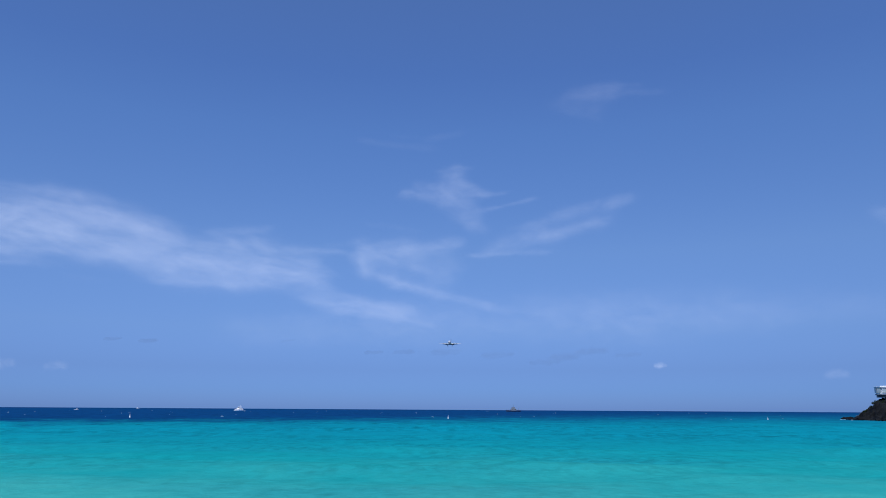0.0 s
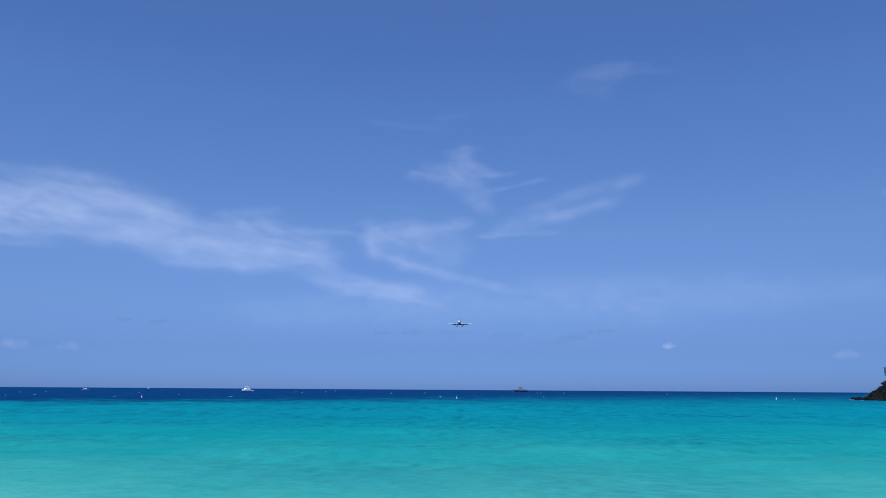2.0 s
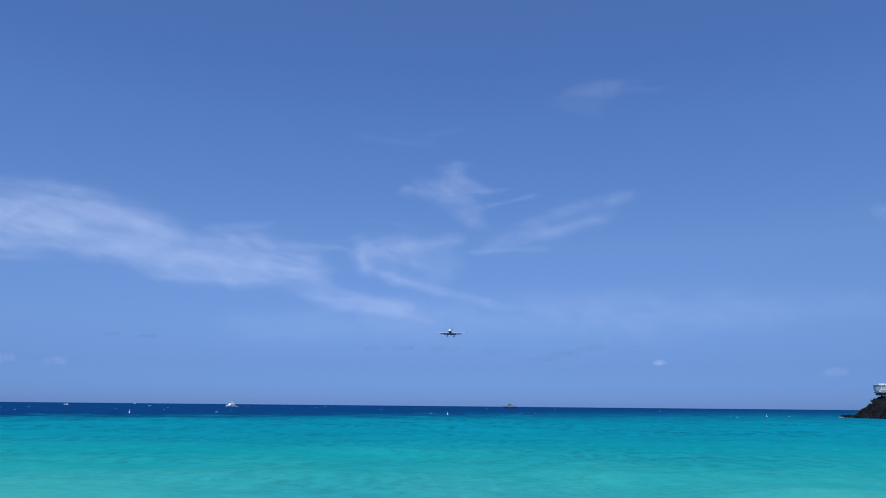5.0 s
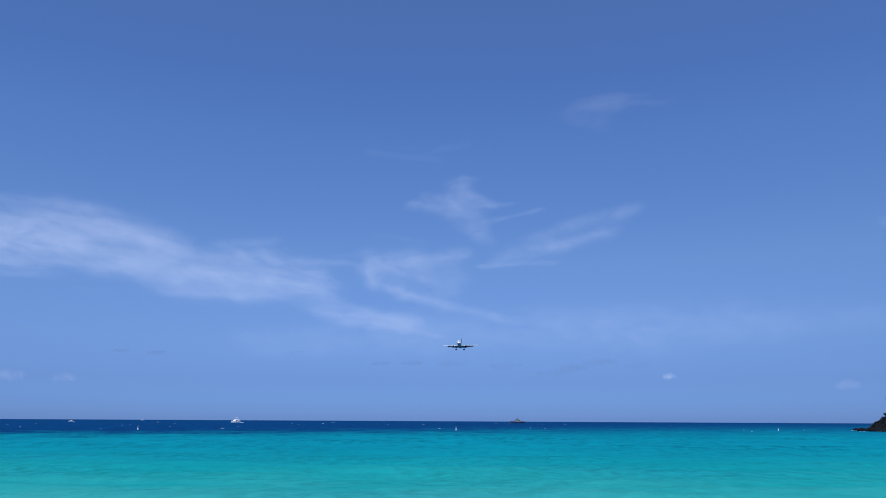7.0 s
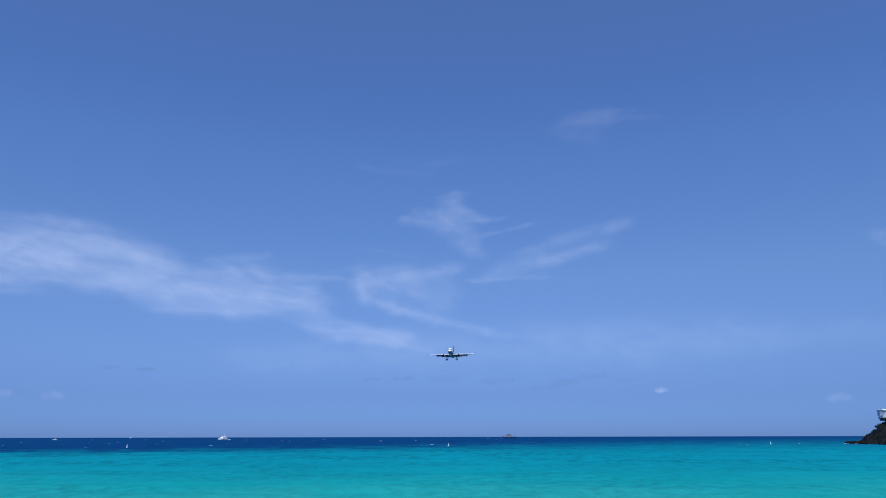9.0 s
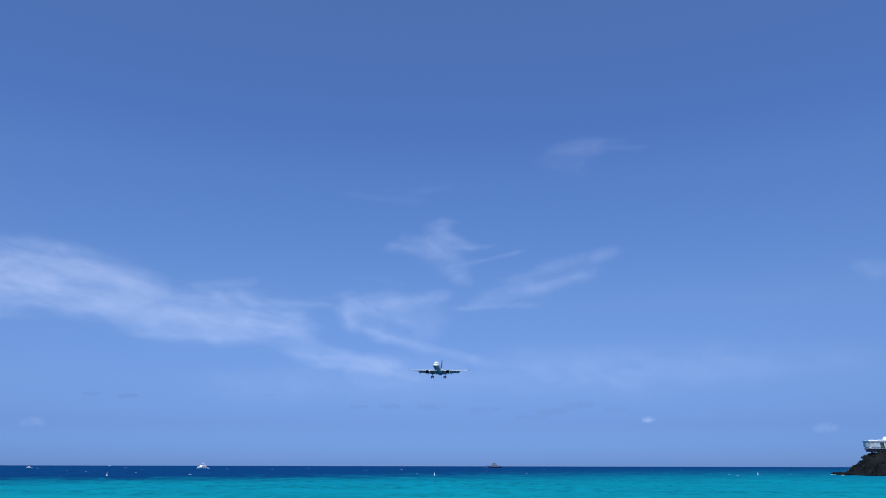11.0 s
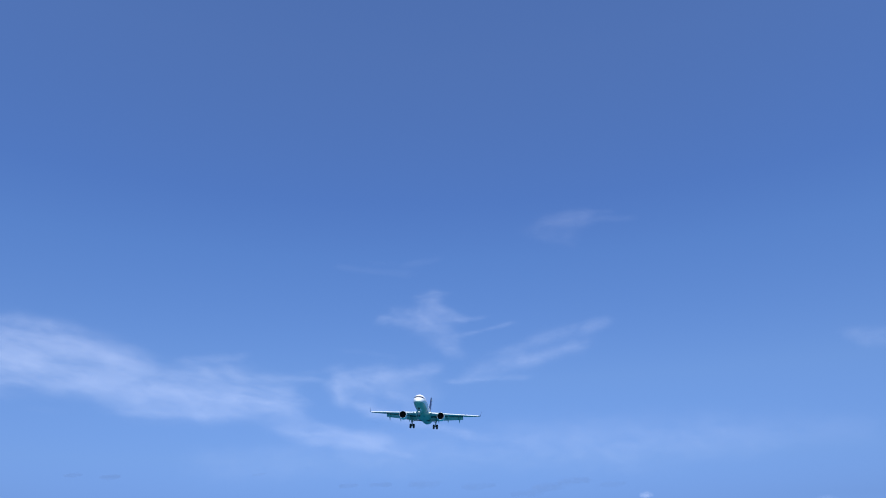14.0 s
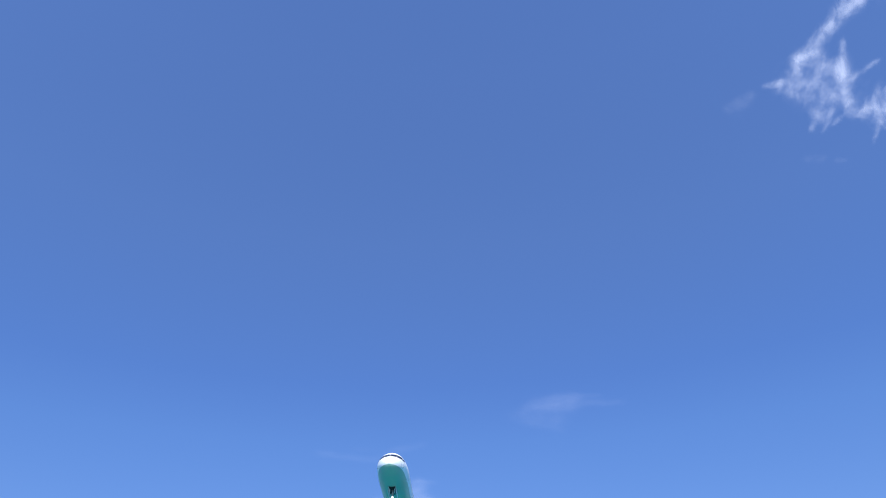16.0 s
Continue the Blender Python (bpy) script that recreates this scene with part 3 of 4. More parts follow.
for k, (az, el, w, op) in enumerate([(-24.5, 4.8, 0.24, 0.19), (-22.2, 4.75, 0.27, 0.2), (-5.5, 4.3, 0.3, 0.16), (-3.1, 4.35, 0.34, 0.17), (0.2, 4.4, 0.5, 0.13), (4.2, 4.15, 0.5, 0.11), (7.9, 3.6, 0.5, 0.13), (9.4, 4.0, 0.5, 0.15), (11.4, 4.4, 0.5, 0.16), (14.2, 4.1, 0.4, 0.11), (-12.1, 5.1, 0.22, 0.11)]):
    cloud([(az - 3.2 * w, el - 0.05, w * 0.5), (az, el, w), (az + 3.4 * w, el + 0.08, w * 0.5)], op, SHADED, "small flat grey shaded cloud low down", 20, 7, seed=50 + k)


# ---- the airliner; its nose points to -y, origin on the cabin's axis over the wing ----
FUSE = [(-16.5, 0.03, 0.03, -0.62), (-16.35, 0.40, 0.36, -0.60), (-15.9, 0.78, 0.70, -0.52), (-15.2, 1.09, 1.04, -0.36), (-14.3, 1.31, 1.37, -0.17),
        (-13.2, 1.41, 1.55, -0.06), (-11.6, 1.50, 1.67, 0.0), (-9.0, 1.505, 1.675, 0.0), (0.0, 1.505, 1.675, 0.0), (8.0, 1.505, 1.675, 0.0),
        (11.0, 1.42, 1.55, 0.12), (14.0, 1.12, 1.17, 0.50), (16.5, 0.76, 0.75, 0.86), (18.5, 0.42, 0.42, 1.14), (19.7, 0.16, 0.18, 1.30)]


def skin(y, turn, out=0.0):
    """A point of the cabin's skin; turn in degrees from the top, positive to +x."""
    w, h, zc = smooth_at(FUSE, y)
    a = radians(turn)
    return Vector(((w + out) * math.sin(a), y, zc + (h + out) * math.cos(a)))


def skin_patch(y0, y1, t0, t1, out=0.012, ny=5, nt=6, slant=0.0):
    """A thin plate that follows the skin; slant shifts it back as it goes round."""
    bm = bmesh.new()
    top = [[bm.verts.new(skin(y0 + (y1 - y0) * i / ny + slant * j / nt, t0 + (t1 - t0) * j / nt, out)) for j in range(nt + 1)] for i in range(ny + 1)]
    bot = [[bm.verts.new(skin(y0 + (y1 - y0) * i / ny + slant * j / nt, t0 + (t1 - t0) * j / nt, -0.02)) for j in range(nt + 1)] for i in range(ny + 1)]
    for g in (top, bot):
        for i in range(ny):
            for j in range(nt):
                bm.faces.new((g[i][j], g[i + 1][j], g[i + 1][j + 1], g[i][j + 1]))
    rim_t = [top[i][0] for i in range(ny + 1)] + [top[ny][j] for j in range(1, nt + 1)] + [top[i][nt] for i in range(ny - 1, -1, -1)] + [top[0][j] for j in range(nt - 1, 0, -1)]
    rim_b = [bot[i][0] for i in range(ny + 1)] + [bot[ny][j] for j in range(1, nt + 1)] + [bot[i][nt] for i in range(ny - 1, -1, -1)] + [bot[0][j] for j in range(nt - 1, 0, -1)]
    for i in range(len(rim_t)):
        j = (i + 1) % len(rim_t)
        bm.faces.new((rim_t[i], rim_t[j], rim_b[j], rim_b[i]))
    return bm


def skin_y(x, z):
    """The place along the nose at which the skin passes through x, z."""
    lo, hi = -16.49, -11.0
    for _ in range(30):
        y = (lo + hi) / 2
        w, h, zc = smooth_at(FUSE, y)
        lo, hi = (lo, y) if (x / w) ** 2 + ((z - zc) / h) ** 2 < 1 else (y, hi)
    return hi


def nose_pane(x0, x1, z0, z1, z2, n=6):
    """A window pane let into the nose between two uprights; z1, z2: its top at either end."""
    fronts, backs = [], []
    for i in range(n + 1):
        x = x0 + (x1 - x0) * i / n
        top = z1 + (z2 - z1) * i / n
        col = [(x, z0 + (top - z0) * j / n) for j in range(n + 1)]
        fronts.append([(px * 1.006, skin_y(px, pz) - 0.014, pz + 0.008) for px, pz in col])
        backs.append([(px, skin_y(px, pz) + 0.03, pz) for px, pz in col])
    return loft([f + b[::-1] for f, b in zip(fronts, backs)])


def section(x, y, z, chord, thick, twist=0.0, n=14):
    """A wing section at span x, leading edge at y, z; the chord runs to +y."""
    up, low = [], []
    for i in range(n + 1):
        c = 0.5 - 0.5 * math.cos(math.pi * i / n)
        t = 5 * thick * (0.2969 * math.sqrt(c) - 0.126 * c - 0.3516 * c**2 + 0.2843 * c**3 - 0.1036 * c**4)
        camber = 0.04 * (1 - (2 * c - 0.9) ** 2) * 0.5
        up.append((c, camber + t))
        low.append((c, camber - t))
    ring = up + low[-2:0:-1]
    tw = radians(twist)
    return [(x, y + chord * (c * math.cos(tw) + h * math.sin(tw)), z + chord * (h * math.cos(tw) - c * math.sin(tw))) for c, h in ring]


def lead(x):
    """Leading edge y, chord, z of the wing at span x."""
    y = -4.3 + (x - 1.3) * 0.51
    back = 1.6 if x < 4.9 else 1.6 + (x - 4.9) * 0.20
    z = -1.12 + (x - 1.3) * 0.074
    return y, back - y, z


def flip(bm, s):
    if s < 0:
        bmesh.ops.scale(bm, verts=bm.verts[:], vec=(-1, 1, 1))
    return bm


def airliner():
    ship = tagged(new("airliner"), "white twin-engine jet airliner, wheels down, dark blue tail", "airplane")
    seg = 56
    ys = [-16.5, -16.46, -16.4, -16.3] + [float(v) for v in np.linspace(-16.1, -11.0, 22)] + [float(v) for v in np.linspace(-10, 8, 13)] + [float(v) for v in np.linspace(8.7, 19.7, 20)]
    rings = [[tuple(skin(y, 360 * i / seg)) for i in range(seg)] for y in ys]
    body = part("fuselage", loft(rings), HULL_PAINT, ship, "white fuselage, grey belly with green sea light painted in")
    # flight-deck windows
    for s in (1, -1):
        for x0, x1, z0, z1, z2 in ((0.018, 0.60, 0.30, 0.73, 0.71), (0.62, 1.05, 0.28, 0.70, 0.60), (1.075, 1.25, 0.22, 0.56, 0.44)):
            part("windshield", nose_pane(s * x0, s * x1, z0, z1, z2), COCKPIT, body, "dark flight-deck window pane")
        for k in range(24):
            y = -10.6 + k * 0.80
            if -1.0 < y < -0.3:
                continue
            part("cabin_window", skin_patch(y - 0.12, y + 0.12, s * 71, s * 82, 0.008, 2, 3), COCKPIT, body)
        part("cabin_door", skin_patch(-12.35, -11.6, s * 58, s * 118, 0.008, 3, 10), WHITE, body)
        part("door_seam", skin_patch(-12.40, -12.36, s * 57, s * 119, 0.011, 1, 10), STRUT, body)
        part("door_seam", skin_patch(-11.59, -11.55, s * 57, s * 119, 0.011, 1, 10), STRUT, body)
    part("radome_seam", skin_patch(-15.33, -15.30, -180, 180, 0.006, 1, 48), STRUT, body)
    part("belly_beacon", rod((0, -6.5, -1.9), (0, -6.5, -1.62), 0.09, 0.14), DARK, body)
    for y in (-9.6, -8.2, 9.2):
        part("blade_antenna", box(-0.02, 0.02, y, y + 0.35, -1.98, -1.6), WHITE, body)
    for s in (1, -1):
        part("pitot_probe", rod((s * 1.13, -14.9, -0.55), (s * 1.24, -15.15, -0.55), 0.025), STRUT, body)
        part("drain_mast", box(s * 0.5 - 0.02, s * 0.5 + 0.02, -7.4, -7.15, -1.85, -1.5), STRUT, body)
    # wing-to-body fairing
    fair = [(-7.0, 0.5, 0.25, -1.45), (-5.6, 1.35, 0.62, -1.38), (-3.5, 1.78, 0.86, -1.30), (-0.5, 1.86, 0.95, -1.25), (2.2, 1.72, 0.92, -1.25), (4.3, 1.15, 0.62, -1.30), (5.8, 0.4, 0.22, -1.40)]
    rr = []
    for y in np.linspace(-7.0, 5.8, 24):
        w, h, zc = smooth_at(fair, float(y))
        rr.append([(w * math.copysign(abs(math.cos(2 * math.pi * i / 40)) ** 0.8, math.cos(2 * math.pi * i / 40)), float(y),
                    zc + h * math.copysign(abs(math.sin(2 * math.pi * i / 40)) ** 0.8, math.sin(2 * math.pi * i / 40))) for i in range(40)])
    fairing = part("belly_fairing", loft(rr), BELLY, ship, "grey belly fairing with green sea light painted in")
    for s in (1, -1):
        part("air_inlet", box(s * 0.52 - 0.17, s * 0.52 + 0.17, -4.95, -4.55, -2.11, -1.95, 0.03), DARK, fairing, "dark ram-air inlet")

    for s in (1, -1):
        wing_half(ship, s)
        engine(ship, s)
        main_gear(ship, s)
        tail_plane(ship, s)
    nose_gear(ship)
    # fin
    fin = loft([[(p[2], p[1], z) for p in section(0, y, 0, c, 0.10)] for z, y, c in ((1.0, 11.9, 6.2), (2.6, 13.3, 5.2), (5.0, 15.4, 3.9), (7.1, 17.2, 2.6))])
    fin_part = part("tail_fin", fin, NAVY, ship, "dark navy tail fin with paler flecks")
    rud = loft([[(p[2] * 0.85, p[1], z) for p in section(0, y, 0, c, 0.07)] for z, y, c in ((1.9, 16.6, 2.3), (4.6, 17.9, 1.75), (6.95, 19.0, 1.15))])
    part("rudder", rud, NAVY, fin_part)
    rng = random.Random(5)
    for k in range(10):
        z = 2.6 + 4.0 * rng.random()
        y = 13.6 + (z - 2.6) * 0.86 + 0.8 + rng.random() * 1.6
        w = 0.25 + 0.3 * rng.random()
        part("fin_fleck", box(-0.24, 0.24, y, y + w, z, z + w * 0.9), SEA_LIT_GREY, fin_part)
    dorsal = loft([[(p[2], p[1], z) for p in section(0, y, 0, c, t)] for z, y, c, t in ((1.35, 8.6, 5.6, 0.04), (1.75, 10.4, 4.0, 0.05), (2.3, 12.6, 2.2, 0.08))])
    part("dorsal_fillet", dorsal, WHITE, fin_part)
    return ship


def wing_half(ship, s):
    rings = []
    for x in [0.6, 1.3, 2.5, 3.8, 4.9, 6.5, 8.2, 10.0, 11.9, 14.2]:
        y, c, z = lead(x)
        t = 0.135 - 0.0035 * x
        rings.append(section(x, y, z, c * 0.92, t, 2.0 - 0.2 * x))
    wing = part("wing", flip(loft(rings), s), SEA_LIT_GREY, ship, "pale grey swept wing, flaps down")
    # winglet, blended and raked back
    y, c, z = lead(14.2)
    tip = []
    for u in np.linspace(0, 1, 9):
        ang = radians(12 + 66 * min(1, u * 4.5))
        if u == 0:
            px, pz = 14.2, z
        else:
            px += math.cos(ang) * 0.165
            pz += math.sin(ang) * 0.165
        k = 1 - 0.66 * u
        ring = section(0, 0, 0, c * 0.92 * k, 0.09)
        tip.append([(px - p[2] * math.sin(ang), y + p[1] + 1.25 * u, pz + p[2] * math.cos(ang)) for p in ring])
    part("winglet", flip(loft(tip), s), NAVY, wing, "dark blue upturned winglet")
    # leading-edge slats, drooped ahead of the wing
    for a, b in ((2.4, 4.2), (5.4, 7.9), (8.0, 10.5), (10.6, 13.85)):
        rg = []
        for x in np.linspace(a, b, 5):
            y, c, z = lead(float(x))
            rg.append(section(float(x), y - 0.30, z - 0.14, 0.62 + 0.02 * c, 0.20, -22, 8))
        part("slat", flip(loft(rg), s), WHITE, wing, "white drooped slat")
    # flaps, two panels each side, and the aileron
    for a, b, down in ((1.75, 4.75, 34), (4.95, 9.9, 34)):
        rg, vane = [], []
        for x in np.linspace(a, b, 6):
            y, c, z = lead(float(x))
            ch = 1.45 - 0.055 * x
            rg.append(section(float(x), y + c * 0.90, z - 0.16 - 0.03 * c, ch, 0.12, down, 10))
            vane.append(section(float(x), y + c * 0.86, z - 0.06 - 0.03 * c, 0.34, 0.16, 18, 6))
        part("flap", flip(loft(rg), s), SEA_LIT_GREY, wing, "lowered flap")
        part("flap_vane", flip(loft(vane), s), SEA_LIT_GREY, wing)
        # dark strip painted where the gap before the flap lies in shade
        gap_shade = []
        for x in np.linspace(a, b, 6):
            y, c, z = lead(float(x))
            gap_shade.append([(float(x), y + c * 0.77, z - 0.055 * c), (float(x), y + c * 0.90, z - 0.05 * c), (float(x), y + c * 0.90, z - 0.02 * c), (float(x), y + c * 0.77, z - 0.02 * c)])
        part("flap_gap_shade", flip(loft(gap_shade), s), DARK, wing, "dark strip painted as shade ahead of the flap")
    rg = []
    for x in np.linspace(10.1, 13.95, 4):
        y, c, z = lead(float(x))
        rg.append(section(float(x), y + c * 0.84, z - 0.02, c * 0.24, 0.09, 4, 8))
    part("aileron", flip(loft(rg), s), SEA_LIT_GREY, wing)
    # canoe fairings of the flap tracks
    for x in (3.75, 6.1, 9.0):
        y, c, z = lead(x)
        rr = []
        for u in np.linspace(0, 1, 12):
            r = 0.21 * math.sin(math.pi * min(1, 0.05 + u * 0.93)) ** 0.8
            drop = 0.36 + 2.0 * max(0, u - 0.40)
            rr.append([(x + r * 0.8 * math.cos(2 * math.pi * i / 12), y + c * 0.5 + u * (c * 0.42 + 1.1), z - drop + r * 1.5 * math.sin(2 * math.pi * i / 12)) for i in range(12)])
        part("flap_track_fairing", flip(loft(rr), s), SEA_LIT_GREY, wing)
    # root wells for stowed wheels, framed by a door: dark plates for their shade
    bm = bmesh.new()
    bmesh.ops.create_cone(bm, cap_ends=True, segments=28, radius1=0.62, radius2=0.62, depth=0.05, matrix=Matrix.Translation((1.15, 1.2, -2.16)))
    part("wheel_well", flip(bm, s), DARK, wing, "dark plate for the shade in an open wheel well")
    part("wheel_well", flip(box(1.9, 3.5, -0.4, 0.6, -1.36, -1.28, 0.02), s), DARK, wing, "dark plate for the shade in an open wheel well")
    part("landing_light", flip(box(1.72, 1.95, -4.35, -4.25, -1.18, -1.02, 0.01), s), LAMP, wing, "lit landing light")


def engine(ship, s):
    cx, cz, y0, slim = s * 4.68, -2.05, -5.9, 0.91
    out = [(0.00, 0.86), (0.02, 0.90), (0.10, 0.965), (0.35, 1.02), (0.9, 1.06), (1.7, 1.05), (2.5, 0.96), (3.2, 0.82), (3.25, 0.80), (3.2, 0.74), (2.4, 0.72)]
    nac = part("engine", revolve_y([(y0 + a, r * slim) for a, r in out[2:]], cx, cz), WHITE, ship, "white engine nacelle with dark intake")
    lip = [(0.10, 0.967), (0.03, 0.945), (-0.01, 0.92), (0.0, 0.90), (0.03, 0.888)]
    part("intake_lip", revolve_y([(y0 + a, r * slim) for a, r in lip], cx, cz), BARE, nac, "pale metal intake lip")
    part("intake_duct", revolve_y([(y0 + a, r * slim) for a, r in ((0.026, 0.889), (0.15, 0.86), (0.5, 0.835), (1.0, 0.82), (1.02, 0.0))], cx, cz), DARK, nac, "dark intake duct")
    bm = bmesh.new()
    for k in range(24):
        a = 2 * math.pi * k / 24
        ca, sa_ = math.cos(a), math.sin(a)
        q = [(0.24, -0.05, 0.0), (0.735, -0.12, 0.02), (0.735, 0.12, 0.16), (0.24, 0.05, 0.10)]
        bm.faces.new([bm.verts.new((cx + r * ca - w * sa_, y0 + 0.80 + d, cz + r * sa_ + w * ca)) for r, w, d in q])
    part("fan", bm, FAN, nac, "dark fan blades", smooth=False)
    part("spinner", revolve_y([(y0 + 0.42, 0.005), (y0 + 0.5, 0.09), (y0 + 0.65, 0.18), (y0 + 0.85, 0.25)], cx, cz, 24), FAN, nac)
    part("exhaust_cone", revolve_y([(y0 + 2.6, 0.62), (y0 + 3.4, 0.52), (y0 + 4.1, 0.36), (y0 + 4.15, 0.30), (y0 + 4.7, 0.04)], cx, cz, 28), STRUT, nac, "bare metal exhaust cone")
    py = loft([[(cx + w * math.cos(2 * math.pi * i / 16) , y + l_ * math.sin(2 * math.pi * i / 16), z) for i in range(16)]
               for z, y, l_, w in ((cz + 0.75, y0 + 2.2, 1.7, 0.17), (cz + 1.15, y0 + 2.7, 1.7, 0.16), (-0.85, y0 + 3.4, 1.4, 0.12))])
    part("pylon", py, WHITE, nac)


def wheel(parent, x, y, z, r, w):
    rows = [(-w / 2, r * 0.55), (-w / 2, r * 0.80), (-w * 0.42, r * 0.94), (-w * 0.25, r), (w * 0.25, r), (w * 0.42, r * 0.94), (w / 2, r * 0.80), (w / 2, r * 0.55)]
    bm = loft([[(x + a, y + b * math.cos(2 * math.pi * i / 28), z + b * math.sin(2 * math.pi * i / 28)) for i in range(28)] for a, b in rows], caps=False)
    tyre = part("wheel", bm, RUBBER, parent, "black rubber tyre")
    hub = loft([[(x + a, y + b * math.cos(2 * math.pi * i / 20), z + b * math.sin(2 * math.pi * i / 20)) for i in range(20)] for a, b in ((-w * 0.44, r * 0.56), (-w * 0.3, r * 0.2), (w * 0.3, r * 0.2), (w * 0.44, r * 0.56))])
    part("hub", hub, STRUT, tyre, "grey metal hub")


def main_gear(ship, s):
    x, y, z = s * 2.97, 1.35, -3.58
    leg = rod((s * 3.15, y - 0.15, -1.1), (x, y, z + 0.1), 0.13)
    rod((x, y, z + 0.9), (x, y, z), 0.09, bm=leg)
    rod((x - 0.42, y, z), (x + 0.42, y, z), 0.075, bm=leg)
    gear = part("main_gear", leg, STRUT, ship, "grey steel main landing gear leg")
    part("side_brace", rod((s * 1.6, y, -1.75), (x, y, z + 1.05), 0.065), STRUT, gear)
    part("lock_stay", rod((s * 2.2, y + 0.25, -1.5), (s * 2.5, y + 0.02, -2.25), 0.05), SEA_LIT_GREY, gear)
    part("retraction_jack", rod((s * 3.75, y - 0.1, -1.15), (x + s * 0.05, y, z + 1.35), 0.06), SEA_LIT_GREY, gear)
    part("hydraulic_line", rod((x + 0.13, y - 0.12, -1.5), (x + 0.08, y - 0.12, z + 0.3), 0.018, seg=6), DARK, gear)
    part("door_rod", rod((x, y - 0.1, -2.2), (x + s * 0.28, y - 0.1, -2.1), 0.025, seg=6), STRUT, gear)
    part("drag_link", rod((x, y + 0.9, -1.4), (x, y + 0.05, z + 0.75), 0.05), STRUT, gear)
    part("torque_link", box(x - 0.05, x + 0.05, y + 0.10, y + 0.30, z + 0.25, z + 0.75, 0.01), STRUT, gear)
    part("leg_door", box(x + s * 0.28 - 0.02, x + s * 0.28 + 0.02, y - 0.40, y + 0.35, -2.75, -1.30, 0.012), SEA_LIT_GREY, gear, "pale gear-leg door")
    for d in (-0.41, 0.41):
        wheel(gear, x + d, y, z, 0.57, 0.48)


def nose_gear(ship):
    y, z = -12.35, -3.35
    leg = rod((0, y + 0.1, -1.4), (0, y, z + 0.05), 0.085)
    rod((-0.24, y, z), (0.24, y, z), 0.05, bm=leg)
    gear = part("nose_gear", leg, STRUT, ship, "grey steel nose landing gear leg")
    part("drag_brace", rod((0, y + 1.1, -1.55), (0, y + 0.04, z + 0.85), 0.05), STRUT, gear)
    for d in (-0.22, 0.22):
        wheel(gear, d, y, z, 0.31, 0.20)
    # a dark patch on the skin stands for the shade inside the bay
    part("gear_bay", skin_patch(y - 0.75, y + 1.25, 180 - 14, 180 + 14, 0.006), DARK, gear, "dark skin patch for the shade in the nose-gear bay")
    for s in (1, -1):
        door = box(-0.02, 0.02, -0.7, 1.2, -0.55, 0.0, 0.008)
        bmesh.ops.transform(door, matrix=pose(s * 0.34, y, -1.58, 0, s * -6, 0), verts=door.verts[:])
        part("bay_door", door, WHITE, gear, "white open nose-gear door")
        fr = box(-0.02, 0.02, -0.35, 0.15, -0.40, 0.0, 0.008)
        bmesh.ops.transform(fr, matrix=pose(s * 0.22, y - 0.3, -1.75, 0, s * -6, 0), verts=fr.verts[:])
        part("bay_door", fr, WHITE, gear)
    bm = revolve_y([(y - 0.22, 0.005), (y - 0.23, 0.10), (y - 0.17, 0.115), (y - 0.06, 0.06)], 0, -2.46, 18)
    part("taxi_lamp", bm, LAMP, gear, "lit taxi lamp")


def tail_plane(ship, s):
    rings = [section(x, y, z, c, 0.10, -1) for x, y, z, c in ((0.3, 14.9, 0.95, 3.3), (2.0, 15.9, 1.12, 2.75), (4.2, 17.15, 1.32, 2.0), (6.0, 18.2, 1.5, 1.35), (6.08, 18.4, 1.51, 1.0))]
    tp = part("tailplane", flip(loft(rings), s), SEA_LIT_GREY, ship, "pale grey tailplane")
    el = [section(x, y, z, c, 0.08, 3, 8) for x, y, z, c in ((0.9, 17.45, 1.03, 1.0), (3.4, 18.25, 1.26, 0.8), (5.8, 19.15, 1.48, 0.55))]
    part("elevator", flip(loft(el), s), SEA_LIT_GREY, tp)


PLANE = airliner()


# ---- headland with its house, at the far end of the bay ----
CAPE = pose(175.1, 297.2, 0, 0, 0, -30.5)


def shore(x):
    """Where the rock meets the water on the beach's side."""
    return -9.0 - 56.0 * max(0.0, min(1.0, (x + 13.0) / 18.0)) ** 0.7


def cape_height(x, y):
    """Height of the rock; x runs inland along the shore, y away from the beach."""
    rise = max(0.0, min(1.0, (x + 12.6) / 6.6))
    top = 2.8 * rise ** 0.8
    top += 4.6 * max(0.0, min(1.0, (x + 6.0) / 5.6)) ** 1.2
    top += 1.7 * max(0.0, min(1.0, (x - 1.0) / 7.0))
    front = max(0.0, min(1.0, (y - shore(x) + 2.5 * noise.noise((x * 0.16, 3.0, 0))) / 52.0))
    back = max(0.0, min(1.0, (34.0 - y) / 12.0))
    p = Vector((x, y, 0))
    ledge = abs(noise.noise(p * 0.11 + Vector((4.0, 0, 0)))) * 3.4 - 1.2
    rough = ledge * front * (1.6 - front) + 1.7 * noise.fractal(p * 0.26, 0.8, 2.1, 5) + 0.6 * noise.noise(p * 1.1)
    h = top * front ** 0.62 * back ** 0.6
    return h + rough * min(1.0, h * 0.45) - 0.6


